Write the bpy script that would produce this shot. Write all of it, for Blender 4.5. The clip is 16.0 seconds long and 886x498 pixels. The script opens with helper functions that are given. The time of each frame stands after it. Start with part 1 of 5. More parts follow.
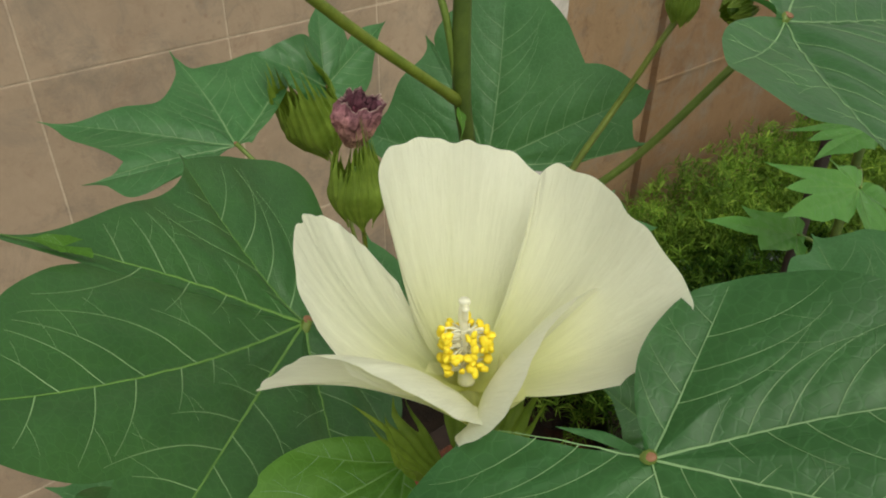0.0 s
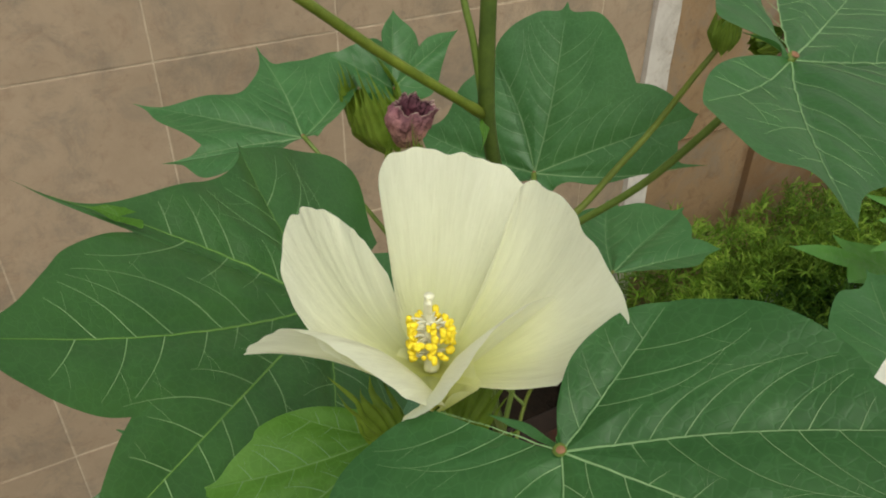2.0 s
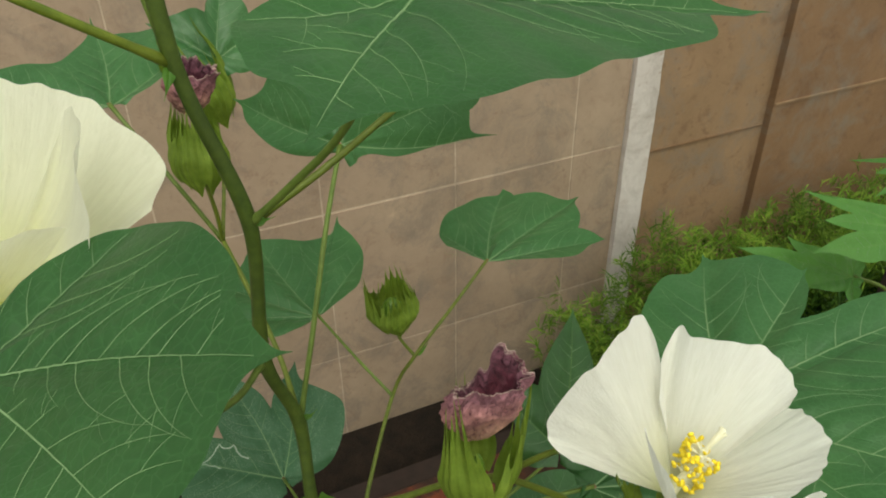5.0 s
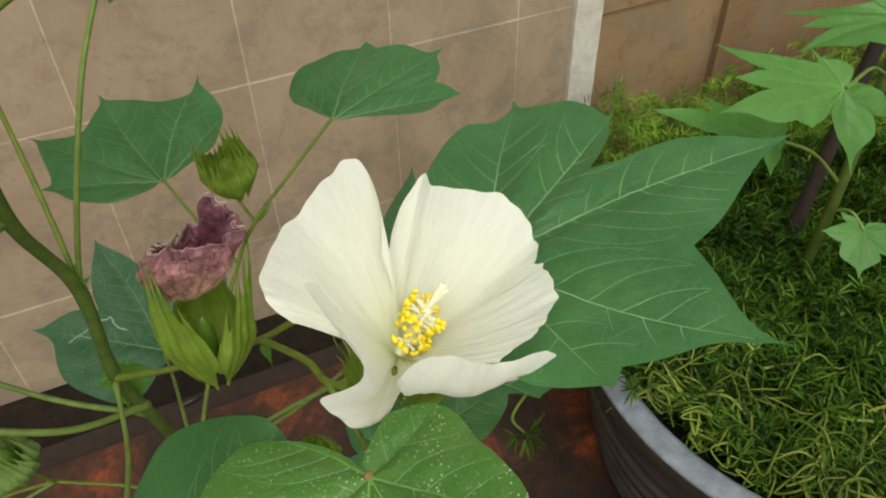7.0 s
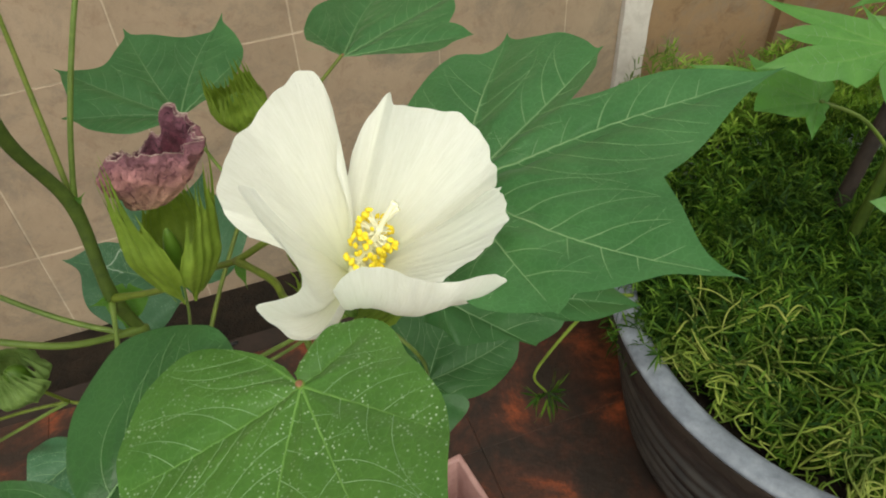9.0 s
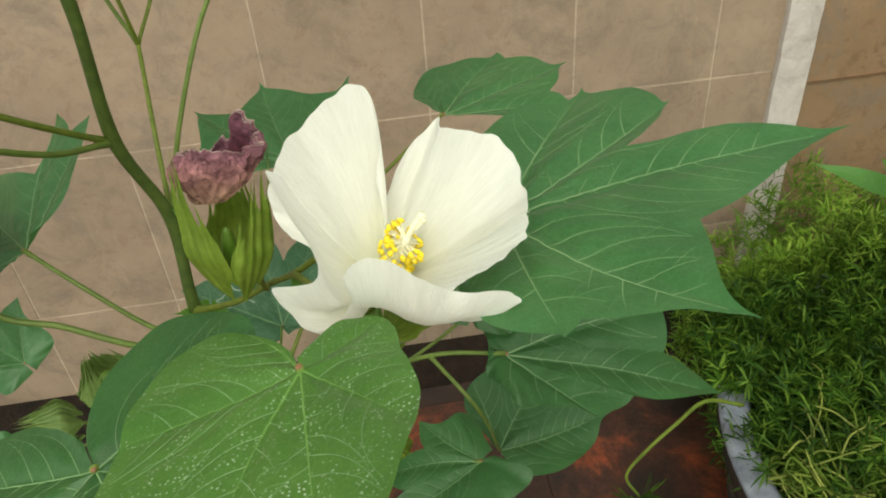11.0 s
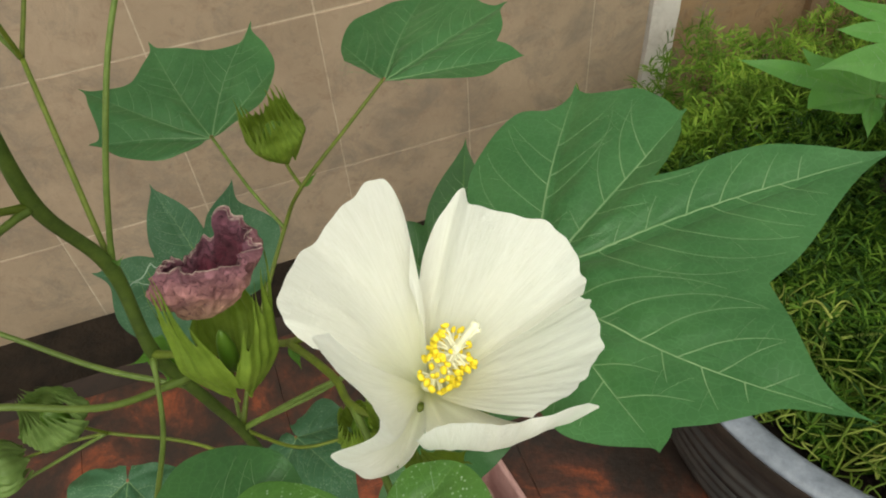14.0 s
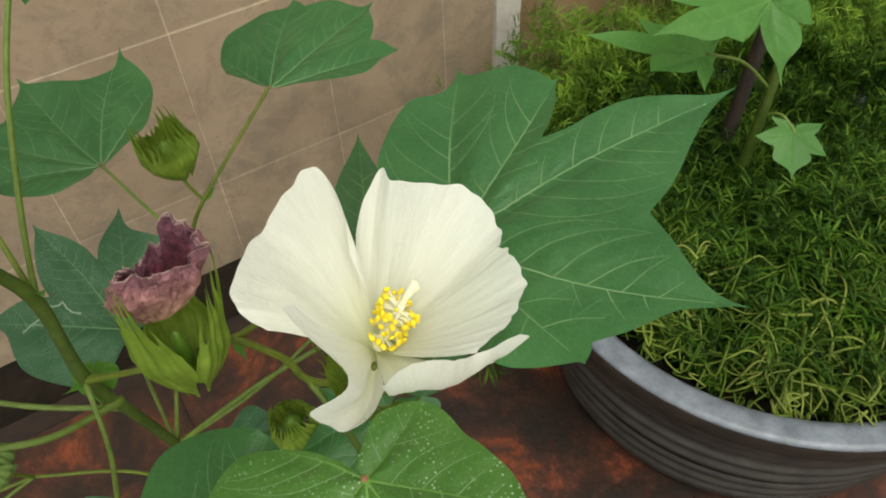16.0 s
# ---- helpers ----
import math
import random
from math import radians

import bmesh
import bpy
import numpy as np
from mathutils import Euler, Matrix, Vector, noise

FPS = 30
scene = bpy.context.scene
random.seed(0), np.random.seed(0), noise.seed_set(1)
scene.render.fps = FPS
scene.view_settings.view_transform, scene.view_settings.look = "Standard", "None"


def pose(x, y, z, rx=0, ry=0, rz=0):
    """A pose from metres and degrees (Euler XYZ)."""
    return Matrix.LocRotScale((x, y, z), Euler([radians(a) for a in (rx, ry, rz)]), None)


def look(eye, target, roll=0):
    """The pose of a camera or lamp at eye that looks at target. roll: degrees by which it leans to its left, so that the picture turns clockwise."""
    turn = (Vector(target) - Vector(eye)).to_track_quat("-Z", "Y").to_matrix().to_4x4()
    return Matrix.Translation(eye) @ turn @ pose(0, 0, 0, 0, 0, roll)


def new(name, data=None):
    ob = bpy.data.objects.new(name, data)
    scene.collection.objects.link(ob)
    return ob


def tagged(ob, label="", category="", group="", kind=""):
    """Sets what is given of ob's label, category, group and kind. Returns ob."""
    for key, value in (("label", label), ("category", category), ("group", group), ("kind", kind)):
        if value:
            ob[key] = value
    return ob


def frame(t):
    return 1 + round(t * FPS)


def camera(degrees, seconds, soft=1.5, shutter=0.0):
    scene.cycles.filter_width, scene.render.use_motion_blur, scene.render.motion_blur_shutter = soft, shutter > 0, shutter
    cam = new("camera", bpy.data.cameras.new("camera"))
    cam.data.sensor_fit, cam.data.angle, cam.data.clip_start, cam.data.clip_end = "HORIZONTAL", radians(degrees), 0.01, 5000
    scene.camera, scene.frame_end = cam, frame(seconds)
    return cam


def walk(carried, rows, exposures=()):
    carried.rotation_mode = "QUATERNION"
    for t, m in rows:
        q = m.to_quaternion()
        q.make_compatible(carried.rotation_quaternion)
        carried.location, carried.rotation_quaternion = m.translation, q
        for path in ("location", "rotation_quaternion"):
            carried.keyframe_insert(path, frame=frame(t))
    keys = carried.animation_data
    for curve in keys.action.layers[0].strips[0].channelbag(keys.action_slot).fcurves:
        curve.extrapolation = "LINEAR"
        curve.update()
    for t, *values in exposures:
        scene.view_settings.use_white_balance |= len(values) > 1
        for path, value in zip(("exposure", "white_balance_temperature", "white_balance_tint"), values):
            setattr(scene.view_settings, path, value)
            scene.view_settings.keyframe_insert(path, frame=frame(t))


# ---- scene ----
cam = camera(59.1, 16.0, 1.9)
PATH = [
    (0, (0.0021, 0.0479, 1.0713), (0.5135, 0.6902, 0.5005), 0.88),
    (0.5, (0.0062, 0.0404, 1.0825), (0.4813, 0.7102, 0.5118), -0.13),
    (1, (0.0093, 0.0349, 1.0887), (0.4583, 0.7270, 0.5236), -0.72),
    (1.5, (0.0063, 0.0301, 1.0871), (0.4351, 0.7383, 0.5262), 0.11),
    (2, (0.0184, 0.0165, 1.0846), (0.4169, 0.7311, 0.5097), 0.81),
    (2.5, (0.0233, 0.0038, 1.0854), (0.4104, 0.7268, 0.5132), 1.75),
    (3, (0.0331, -0.0047, 1.0847), (0.3957, 0.7330, 0.5153), 1.68),
    (3.5, (0.0397, -0.0054, 1.0802), (0.3785, 0.7509, 0.5206), 1.40),
    (4, (0.0623, -0.0102, 1.0752), (0.3860, 0.7583, 0.5233), 0.80),
    (4.5, (0.1015, -0.0250, 1.0662), (0.4276, 0.7415, 0.5129), -0.01),
    (5, (0.1332, -0.0384, 1.0597), (0.4721, 0.7168, 0.4986), -0.78),
    (5.2, (0.1428, -0.0450, 1.0562), (0.4922, 0.7057, 0.4955), -0.98),
    (7.5, (0.2378, -0.0622, 1.0246), (0.5207, 0.5787, 0.3110), -1.27),
    (8, (0.2364, -0.0610, 1.0220), (0.5118, 0.5685, 0.2954), -0.88),
    (10.3, (0.2894, -0.1157, 1.0038), (0.3964, 0.6381, 0.3555), -4.82),
    (10.5, (0.2887, -0.1162, 1.0024), (0.3842, 0.6493, 0.3660), -4.49),
    (11, (0.2871, -0.1111, 0.9953), (0.3596, 0.6814, 0.3898), -4.83),
    (11.5, (0.2832, -0.0950, 0.9986), (0.3361, 0.6959, 0.3889), -6.00),
    (12, (0.2750, -0.0772, 1.0075), (0.3319, 0.6891, 0.3675), -5.58),
    (12.5, (0.2696, -0.0585, 1.0159), (0.3463, 0.6541, 0.3185), -5.74),
    (13, (0.2660, -0.0408, 1.0253), (0.3659, 0.6338, 0.2939), -5.60),
    (13.5, (0.2577, -0.0334, 1.0255), (0.3940, 0.6252, 0.2854), -4.66),
    (14, (0.2575, -0.0264, 1.0322), (0.4398, 0.6088, 0.2817), -4.88),
    (14.5, (0.2487, -0.0269, 1.0332), (0.4894, 0.5717, 0.2692), -3.11),
    (15, (0.2394, -0.0313, 1.0371), (0.5072, 0.5570, 0.2741), -3.84),
    (15.5, (0.2336, -0.0355, 1.0402), (0.5300, 0.5443, 0.2813), -3.48),
    (16, (0.2314, -0.0452, 1.0492), (0.5540, 0.5235, 0.2925), -3.17),
]
walk(cam, [(t, look(eye, target, roll)) for t, eye, target, roll in PATH],
     exposures=[(0, -0.04, 7000, 0), (3, -0.03, 7000, 0), (4.5, -0.03, 7000, 0), (5.2, 0.08, 7000, 0), (7.5, 0.20, 7000, 0), (11.5, 0.32, 7000, 0), (13, 0.26, 7000, 0), (16, 0.20, 7000, 0)])

# ---- light ----
world = bpy.data.worlds.new("sky")
scene.world = world
world.use_nodes = True
wn = world.node_tree.nodes
sky = wn.new("ShaderNodeTexSky")
sky.sky_type, sky.sun_disc = "NISHITA", False
sky.sun_elevation, sky.sun_rotation = radians(58), radians(200)
sky.dust_density, sky.air_density = 3.0, 1.0
grey = wn.new("ShaderNodeHueSaturation")
grey.inputs["Saturation"].default_value = 0.12
world.node_tree.links.new(sky.outputs[0], grey.inputs["Color"])
world.node_tree.links.new(grey.outputs[0], wn["Background"].inputs[0])
wn["Background"].inputs[1].default_value = 0.17
sun = new("sun", bpy.data.lights.new("sun", "SUN"))
sun.data.energy, sun.data.angle, sun.data.color = 1.2, radians(55), (1.0, 0.96, 0.9)
sun.matrix_world = look((0.30, -1.15, 3.0), (0.25, 0.3, 0.5))


# ---- materials ----
def nodes_of(name):
    m = bpy.data.materials.new(name)
    m.use_nodes = True
    t = m.node_tree
    return m, t, t.nodes["Principled BSDF"], t.nodes["Material Output"]


def noise_node(t, scale, detail=4.0, rough=0.6, vec=None, distortion=0.0):
    n = t.nodes.new("ShaderNodeTexNoise")
    n.inputs["Scale"].default_value, n.inputs["Detail"].default_value, n.inputs["Roughness"].default_value = scale, detail, rough
    n.inputs["Distortion"].default_value = distortion
    if vec is not None:
        t.links.new(vec, n.inputs["Vector"])
    return n.outputs["Fac"]


def ramp_node(t, fac, stops):
    r = t.nodes.new("ShaderNodeValToRGB")
    while len(r.color_ramp.elements) < len(stops):
        r.color_ramp.elements.new(0.5)
    for e, (p, c) in zip(r.color_ramp.elements, stops):
        e.position, e.color = p, (*c, 1)
    t.links.new(fac, r.inputs["Fac"])
    return r.outputs["Color"]


def mixed(t, fac, a, b, mode="MIX"):
    n = t.nodes.new("ShaderNodeMix")
    n.data_type, n.blend_type = "RGBA", mode
    for socket, value in ((n.inputs["Factor"], fac), (n.inputs["A"], a), (n.inputs["B"], b)):
        if isinstance(value, (int, float)):
            socket.default_value = value
        elif isinstance(value, tuple):
            socket.default_value = (*value, 1)
        else:
            t.links.new(value, socket)
    return n.outputs["Result"]


def bumped(t, p, height, strength, distance):
    b = t.nodes.new("ShaderNodeBump")
    b.inputs["Strength"].default_value, b.inputs["Distance"].default_value = strength, distance
    t.links.new(height, b.inputs["Height"])
    t.links.new(b.outputs["Normal"], p.inputs["Normal"])
    return b.outputs["Normal"]


def coords(t, kind="Object", scale=(1, 1, 1)):
    c = t.nodes.new("ShaderNodeTexCoord")
    s = t.nodes.new("ShaderNodeMapping")
    s.inputs["Scale"].default_value = scale
    t.links.new(c.outputs[kind], s.inputs["Vector"])
    return s.outputs["Vector"]


def see_through(t, p, out, color, share, normal=None):
    """Lets some of the light through a thin blade."""
    tr = t.nodes.new("ShaderNodeBsdfTranslucent")
    if isinstance(color, tuple):
        tr.inputs["Color"].default_value = (*color, 1)
    else:
        t.links.new(color, tr.inputs["Color"])
    if normal is not None:
        t.links.new(normal, tr.inputs["Normal"])
    mx = t.nodes.new("ShaderNodeMixShader")
    mx.inputs[0].default_value = share
    t.links.new(p.outputs[0], mx.inputs[1])
    t.links.new(tr.outputs[0], mx.inputs[2])
    t.links.new(mx.outputs[0], out.inputs["Surface"])


def leaf_material(name, dark, light, rough=0.45, specks=0.0, share=0.22, gloss=0.38, down=0.05):
    m, t, p, out = nodes_of(name)
    v = coords(t)
    col = ramp_node(t, noise_node(t, 32, 5, 0.65, v), [(0.3, dark), (0.72, light)])
    big = ramp_node(t, noise_node(t, 9, 2, 0.5, v), [(0.3, (0.82, 0.84, 0.8)), (0.7, (1.12, 1.08, 1.05))])
    col = mixed(t, 1.0, col, big, "MULTIPLY")
    info = t.nodes.new("ShaderNodeObjectInfo")
    col = mixed(t, 1.0, col, ramp_node(t, info.outputs["Random"], [(0.0, (0.92, 0.93, 0.90)), (1.0, (1.09, 1.07, 1.05))]), "MULTIPLY")
    net = t.nodes.new("ShaderNodeTexVoronoi")
    net.feature = "DISTANCE_TO_EDGE"
    net.inputs["Scale"].default_value = 330
    t.links.new(v, net.inputs["Vector"])
    line = ramp_node(t, net.outputs["Distance"], [(0.0, (1, 1, 1)), (0.09, (0, 0, 0))])
    coarse = t.nodes.new("ShaderNodeTexVoronoi")
    coarse.feature = "DISTANCE_TO_EDGE"
    coarse.inputs["Scale"].default_value = 120
    t.links.new(v, coarse.inputs["Vector"])
    line2 = ramp_node(t, coarse.outputs["Distance"], [(0.0, (1, 1, 1)), (0.045, (0, 0, 0))])
    lines = mixed(t, 0.55, line, line2, "ADD")
    pale = tuple(min(1.0, c * 1.7 + 0.015) for c in light)
    grey = t.nodes.new("ShaderNodeRGBToBW")
    t.links.new(lines, grey.inputs[0])
    soft = t.nodes.new("ShaderNodeMath")
    soft.operation = "MULTIPLY"
    soft.inputs[1].default_value = 0.15
    t.links.new(grey.outputs[0], soft.inputs[0])
    col = mixed(t, soft.outputs[0], col, pale)
    if specks:
        dots = t.nodes.new("ShaderNodeTexVoronoi")
        dots.inputs["Scale"].default_value = 700
        t.links.new(v, dots.inputs["Vector"])
        spot = ramp_node(t, dots.outputs["Distance"], [(0.16, (1, 1, 1)), (0.30, (0, 0, 0))])
        where = ramp_node(t, noise_node(t, 60, 4, 0.7, v), [(0.42, (0, 0, 0)), (0.62, (1, 1, 1))])
        both = mixed(t, 1.0, spot, where, "MULTIPLY")
        bw = t.nodes.new("ShaderNodeRGBToBW")
        t.links.new(both, bw.inputs[0])
        k = t.nodes.new("ShaderNodeMath")
        k.operation = "MULTIPLY"
        k.inputs[1].default_value = specks
        t.links.new(bw.outputs[0], k.inputs[0])
        col = mixed(t, k.outputs[0], col, (0.52, 0.64, 0.46))
    t.links.new(col, p.inputs["Base Color"])
    p.inputs["Roughness"].default_value = rough
    p.inputs["Specular IOR Level"].default_value = gloss
    p.inputs["Sheen Weight"].default_value, p.inputs["Sheen Roughness"].default_value = down, 0.45
    height = mixed(t, 0.05, ramp_node(t, noise_node(t, 70, 4, 0.6, v), [(0, (0, 0, 0)), (1, (1, 1, 1))]), lines, "SUBTRACT")
    nrm = bumped(t, p, height, 0.45, 0.0016)
    see_through(t, p, out, tuple(min(1.0, c * q) for c, q in zip(light, (2.2, 1.9, 1.0))), share, nrm)
    return m


LEAF = leaf_material("cotton leaf", (0.025, 0.111, 0.028), (0.058, 0.175, 0.056), 0.40, 0.0, 0.22, 0.5, 0.10)
LEAF_DARK = leaf_material("old cotton leaf", (0.018, 0.080, 0.016), (0.037, 0.126, 0.027), 0.38, 0.0, 0.22, 0.6)
# LEAF with its colour lowered by about a quarter, to dim some leaves
LEAF_DEEP = leaf_material("deep green cotton leaf", (0.018, 0.086, 0.018), (0.041, 0.134, 0.036), 0.42, 0.0, 0.22, 0.45, 0.05)
LEAF_YOUNG = leaf_material("young cotton leaf", (0.046, 0.140, 0.014), (0.085, 0.205, 0.026), 0.52, 0.0, 0.26, 0.25)
LEAF_DUSTY = leaf_material("dusty cotton leaf", (0.040, 0.124, 0.017), (0.074, 0.180, 0.030), 0.40, 0.75, 0.22, 0.5)
LEAF_MINED = leaf_material("mined cotton leaf", (0.030, 0.105, 0.045), (0.060, 0.160, 0.085), 0.5, 0.5)
PAPAYA = leaf_material("papaya leaf", (0.0495, 0.162, 0.0306), (0.0855, 0.2295, 0.0468), 0.4, 0.0, 0.3)


def plain_material(name, a, b, scale=60.0, rough=0.5, bump=0.3, depth=0.0006, share=0.0, spec=0.4, fine=None):
    m, t, p, out = nodes_of(name)
    v = coords(t)
    f1 = noise_node(t, scale, 5, 0.65, v)
    col = ramp_node(t, f1, [(0.3, a), (0.7, b)])
    big = ramp_node(t, noise_node(t, scale / 7, 2, 0.5, v), [(0.3, (0.8, 0.8, 0.8)), (0.7, (1.15, 1.15, 1.15))])
    col = mixed(t, 1.0, col, big, "MULTIPLY")
    t.links.new(col, p.inputs["Base Color"])
    p.inputs["Roughness"].default_value, p.inputs["Specular IOR Level"].default_value = rough, spec
    nrm = bumped(t, p, noise_node(t, fine or scale * 4, 4, 0.6, v), bump, depth)
    if share:
        see_through(t, p, out, col, share, nrm)
    return m


VEIN = plain_material("leaf vein", (0.14, 0.26, 0.10), (0.22, 0.35, 0.16), 90, 0.5, 0.1, 0.0003)
VEIN_GREEN = plain_material("yellow-green leaf vein", (0.10, 0.22, 0.04), (0.16, 0.30, 0.07), 90, 0.5, 0.1, 0.0003)
HUB = plain_material("reddish leaf joint", (0.20, 0.09, 0.045), (0.30, 0.15, 0.08), 300, 0.55)
STEM = plain_material("green stem", (0.0828, 0.1188, 0.0108), (0.1575, 0.198, 0.0234), 140, 0.45, 0.35, 0.0005)
STEM_DARK = plain_material("brown-green main stem", (0.0378, 0.0666, 0.0081), (0.0738, 0.1125, 0.0153), 150, 0.5, 0.4, 0.0006)
STALK = plain_material("leaf stalk", (0.0855, 0.135, 0.0198), (0.1485, 0.2115, 0.0405), 140, 0.45, 0.3, 0.0004)
BRACT = plain_material("toothed bract", (0.125, 0.205, 0.018), (0.235, 0.335, 0.045), 120, 0.5, 0.5, 0.0008, 0.3)
BRACT_PALE = plain_material("pale toothed bract", (0.1215, 0.207, 0.045), (0.207, 0.306, 0.0855), 120, 0.5, 0.5, 0.0008, 0.3)
BOLL = plain_material("green boll", (0.0675, 0.144, 0.0144), (0.1215, 0.216, 0.027), 120, 0.4)
SCAR = plain_material("pale leaf miner trail", (0.24, 0.36, 0.24), (0.40, 0.48, 0.36), 300, 0.6)


def petal_material(name, stops, share=0.3, relief=0.0018):
    m, t, p, out = nodes_of(name)
    uv = coords(t, "UV")
    sep = t.nodes.new("ShaderNodeSeparateXYZ")
    t.links.new(uv, sep.inputs[0])
    col = ramp_node(t, sep.outputs["Y"], stops)
    streak = noise_node(t, 1.0, 5, 0.65, coords(t, "UV", (85, 5.0, 1)), 1.2)
    col = mixed(t, 1.0, col, ramp_node(t, streak, [(0.33, (0.955, 0.955, 0.93)), (0.6, (1.03, 1.03, 1.03))]), "MULTIPLY")
    t.links.new(col, p.inputs["Base Color"])
    p.inputs["Roughness"].default_value, p.inputs["Specular IOR Level"].default_value = 0.42, 0.4
    p.inputs["Sheen Weight"].default_value = 0.1
    fine = noise_node(t, 1.0, 4, 0.6, coords(t, "UV", (110, 22, 1)), 1.0)
    crinkle = noise_node(t, 1.0, 6, 0.7, coords(t, "UV", (46, 30, 1)), 1.6)
    bumped(t, p, mixed(t, 0.35, mixed(t, 0.55, streak, fine), crinkle), 0.85, relief)
    see_through(t, p, out, col, share)
    return m


PETAL = petal_material("cream petal", [(0.0, (0.80, 0.82, 0.22)), (0.25, (0.90, 0.91, 0.50)), (0.55, (0.95, 0.95, 0.69)), (1.0, (0.965, 0.965, 0.79))], 0.42, 0.0012)
PETAL_WHITE = petal_material("ivory petal", [(0.0, (0.84, 0.85, 0.38)), (0.16, (0.90, 0.90, 0.65)), (0.45, (0.925, 0.92, 0.81)), (1.0, (0.93, 0.928, 0.87))], 0.3, 0.0013)
POLLEN = plain_material("yellow anther", (0.90, 0.64, 0.02), (0.96, 0.80, 0.06), 900, 0.6, 0.5, 0.0003)
STYLE = plain_material("cream style", (0.93, 0.89, 0.62), (0.96, 0.94, 0.76), 300, 0.5, 0.2, 0.0002, 0.12)


def withered_material(name, base, flesh, lip, edge, dark):
    """Dried petal: tan near the foot, dusky towards the lip, with dark creases and pale crinkled edges."""
    m, t, p, out = nodes_of(name)
    v = coords(t)
    sep = t.nodes.new("ShaderNodeSeparateXYZ")
    t.links.new(coords(t, "UV"), sep.inputs[0])
    ground_tone = ramp_node(t, sep.outputs["Y"], [(0.05, base), (0.55, flesh), (0.90, lip), (0.97, lip), (1.0, edge)])
    patch = ramp_node(t, noise_node(t, 120, 5, 0.65, v, 0.6), [(0.34, (0.45, 0.38, 0.42)), (0.50, (1, 1, 1)), (0.66, (1.6, 1.65, 1.6))])
    col = mixed(t, 1.0, ground_tone, patch, "MULTIPLY")
    crease = noise_node(t, 260, 6, 0.7, v, 1.6)
    col = mixed(t, ramp_node(t, crease, [(0.36, (1, 1, 1)), (0.47, (0, 0, 0))]), col, dark)
    t.links.new(col, p.inputs["Base Color"])
    p.inputs["Roughness"].default_value = 0.6
    nrm = bumped(t, p, noise_node(t, 330, 6, 0.7, v, 1.4), 0.9, 0.0020)
    see_through(t, p, out, col, 0.15, nrm)
    return m


WITHERED = withered_material("withered petal", (0.44, 0.25, 0.17), (0.37, 0.165, 0.155), (0.31, 0.13, 0.165), (0.66, 0.52, 0.44), (0.12, 0.035, 0.05))
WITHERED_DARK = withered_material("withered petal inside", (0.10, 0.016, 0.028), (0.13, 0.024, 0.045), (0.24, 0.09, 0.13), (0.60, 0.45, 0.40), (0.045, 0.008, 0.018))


def wall_material(name, a, b, stain, amount=0.5, grime=0.72):
    m, t, p, out = nodes_of(name)
    v = coords(t)
    geo = t.nodes.new("ShaderNodeNewGeometry")
    col = ramp_node(t, noise_node(t, 7, 6, 0.7, geo.outputs["Position"]), [(0.3, a), (0.72, b)])
    blot = noise_node(t, 26, 7, 0.75, geo.outputs["Position"], 0.6)
    sp = ramp_node(t, blot, [(0.52, (0, 0, 0)), (0.66, (1, 1, 1))])
    bw = t.nodes.new("ShaderNodeRGBToBW")
    t.links.new(sp, bw.inputs[0])
    k = t.nodes.new("ShaderNodeMath")
    k.operation = "MULTIPLY"
    k.inputs[1].default_value = amount
    t.links.new(bw.outputs[0], k.inputs[0])
    col = mixed(t, k.outputs[0], col, stain)
    drip = t.nodes.new("ShaderNodeMapping")
    drip.inputs["Scale"].default_value = (1.0, 1.0, 0.95)
    t.links.new(geo.outputs["Position"], drip.inputs["Vector"])
    old = ramp_node(t, noise_node(t, 13, 9, 0.76, drip.outputs[0], 0.5), [(0.48, (0, 0, 0)), (0.66, (1, 1, 1))])
    bw2 = t.nodes.new("ShaderNodeRGBToBW")
    t.links.new(old, bw2.inputs[0])
    k2 = t.nodes.new("ShaderNodeMath")
    k2.operation = "MULTIPLY"
    k2.inputs[1].default_value = grime
    t.links.new(bw2.outputs[0], k2.inputs[0])
    col = mixed(t, k2.outputs[0], col, (0.19, 0.155, 0.12))
    scuff = ramp_node(t, noise_node(t, 16, 8, 0.7, drip.outputs[0], 1.5), [(0.62, (1, 1, 1)), (0.74, (1.22, 1.2, 1.17))])
    col = mixed(t, 1.0, col, scuff, "MULTIPLY")
    # rusty specks and blisters, thicker in some patches
    fleck = t.nodes.new("ShaderNodeTexVoronoi")
    fleck.inputs["Scale"].default_value = 62
    t.links.new(geo.outputs["Position"], fleck.inputs["Vector"])
    dot = ramp_node(t, fleck.outputs["Distance"], [(0.10, (1, 1, 1)), (0.26, (0, 0, 0))])
    patch = ramp_node(t, noise_node(t, 6, 5, 0.7, geo.outputs["Position"]), [(0.50, (0, 0, 0)), (0.64, (1, 1, 1))])
    flecks = mixed(t, 1.0, dot, patch, "MULTIPLY")
    bw3 = t.nodes.new("ShaderNodeRGBToBW")
    t.links.new(flecks, bw3.inputs[0])
    col = mixed(t, bw3.outputs[0], col, mixed(t, 0.55, col, stain))
    info = t.nodes.new("ShaderNodeObjectInfo")
    tone = ramp_node(t, info.outputs["Random"], [(0.0, (0.93, 0.92, 0.91)), (1.0, (1.06, 1.06, 1.07))])
    col = mixed(t, 1.0, col, tone, "MULTIPLY")
    t.links.new(col, p.inputs["Base Color"])
    p.inputs["Roughness"].default_value = 0.7
    bumped(t, p, noise_node(t, 55, 7, 0.7, geo.outputs["Position"]), 0.6, 0.004)
    return m


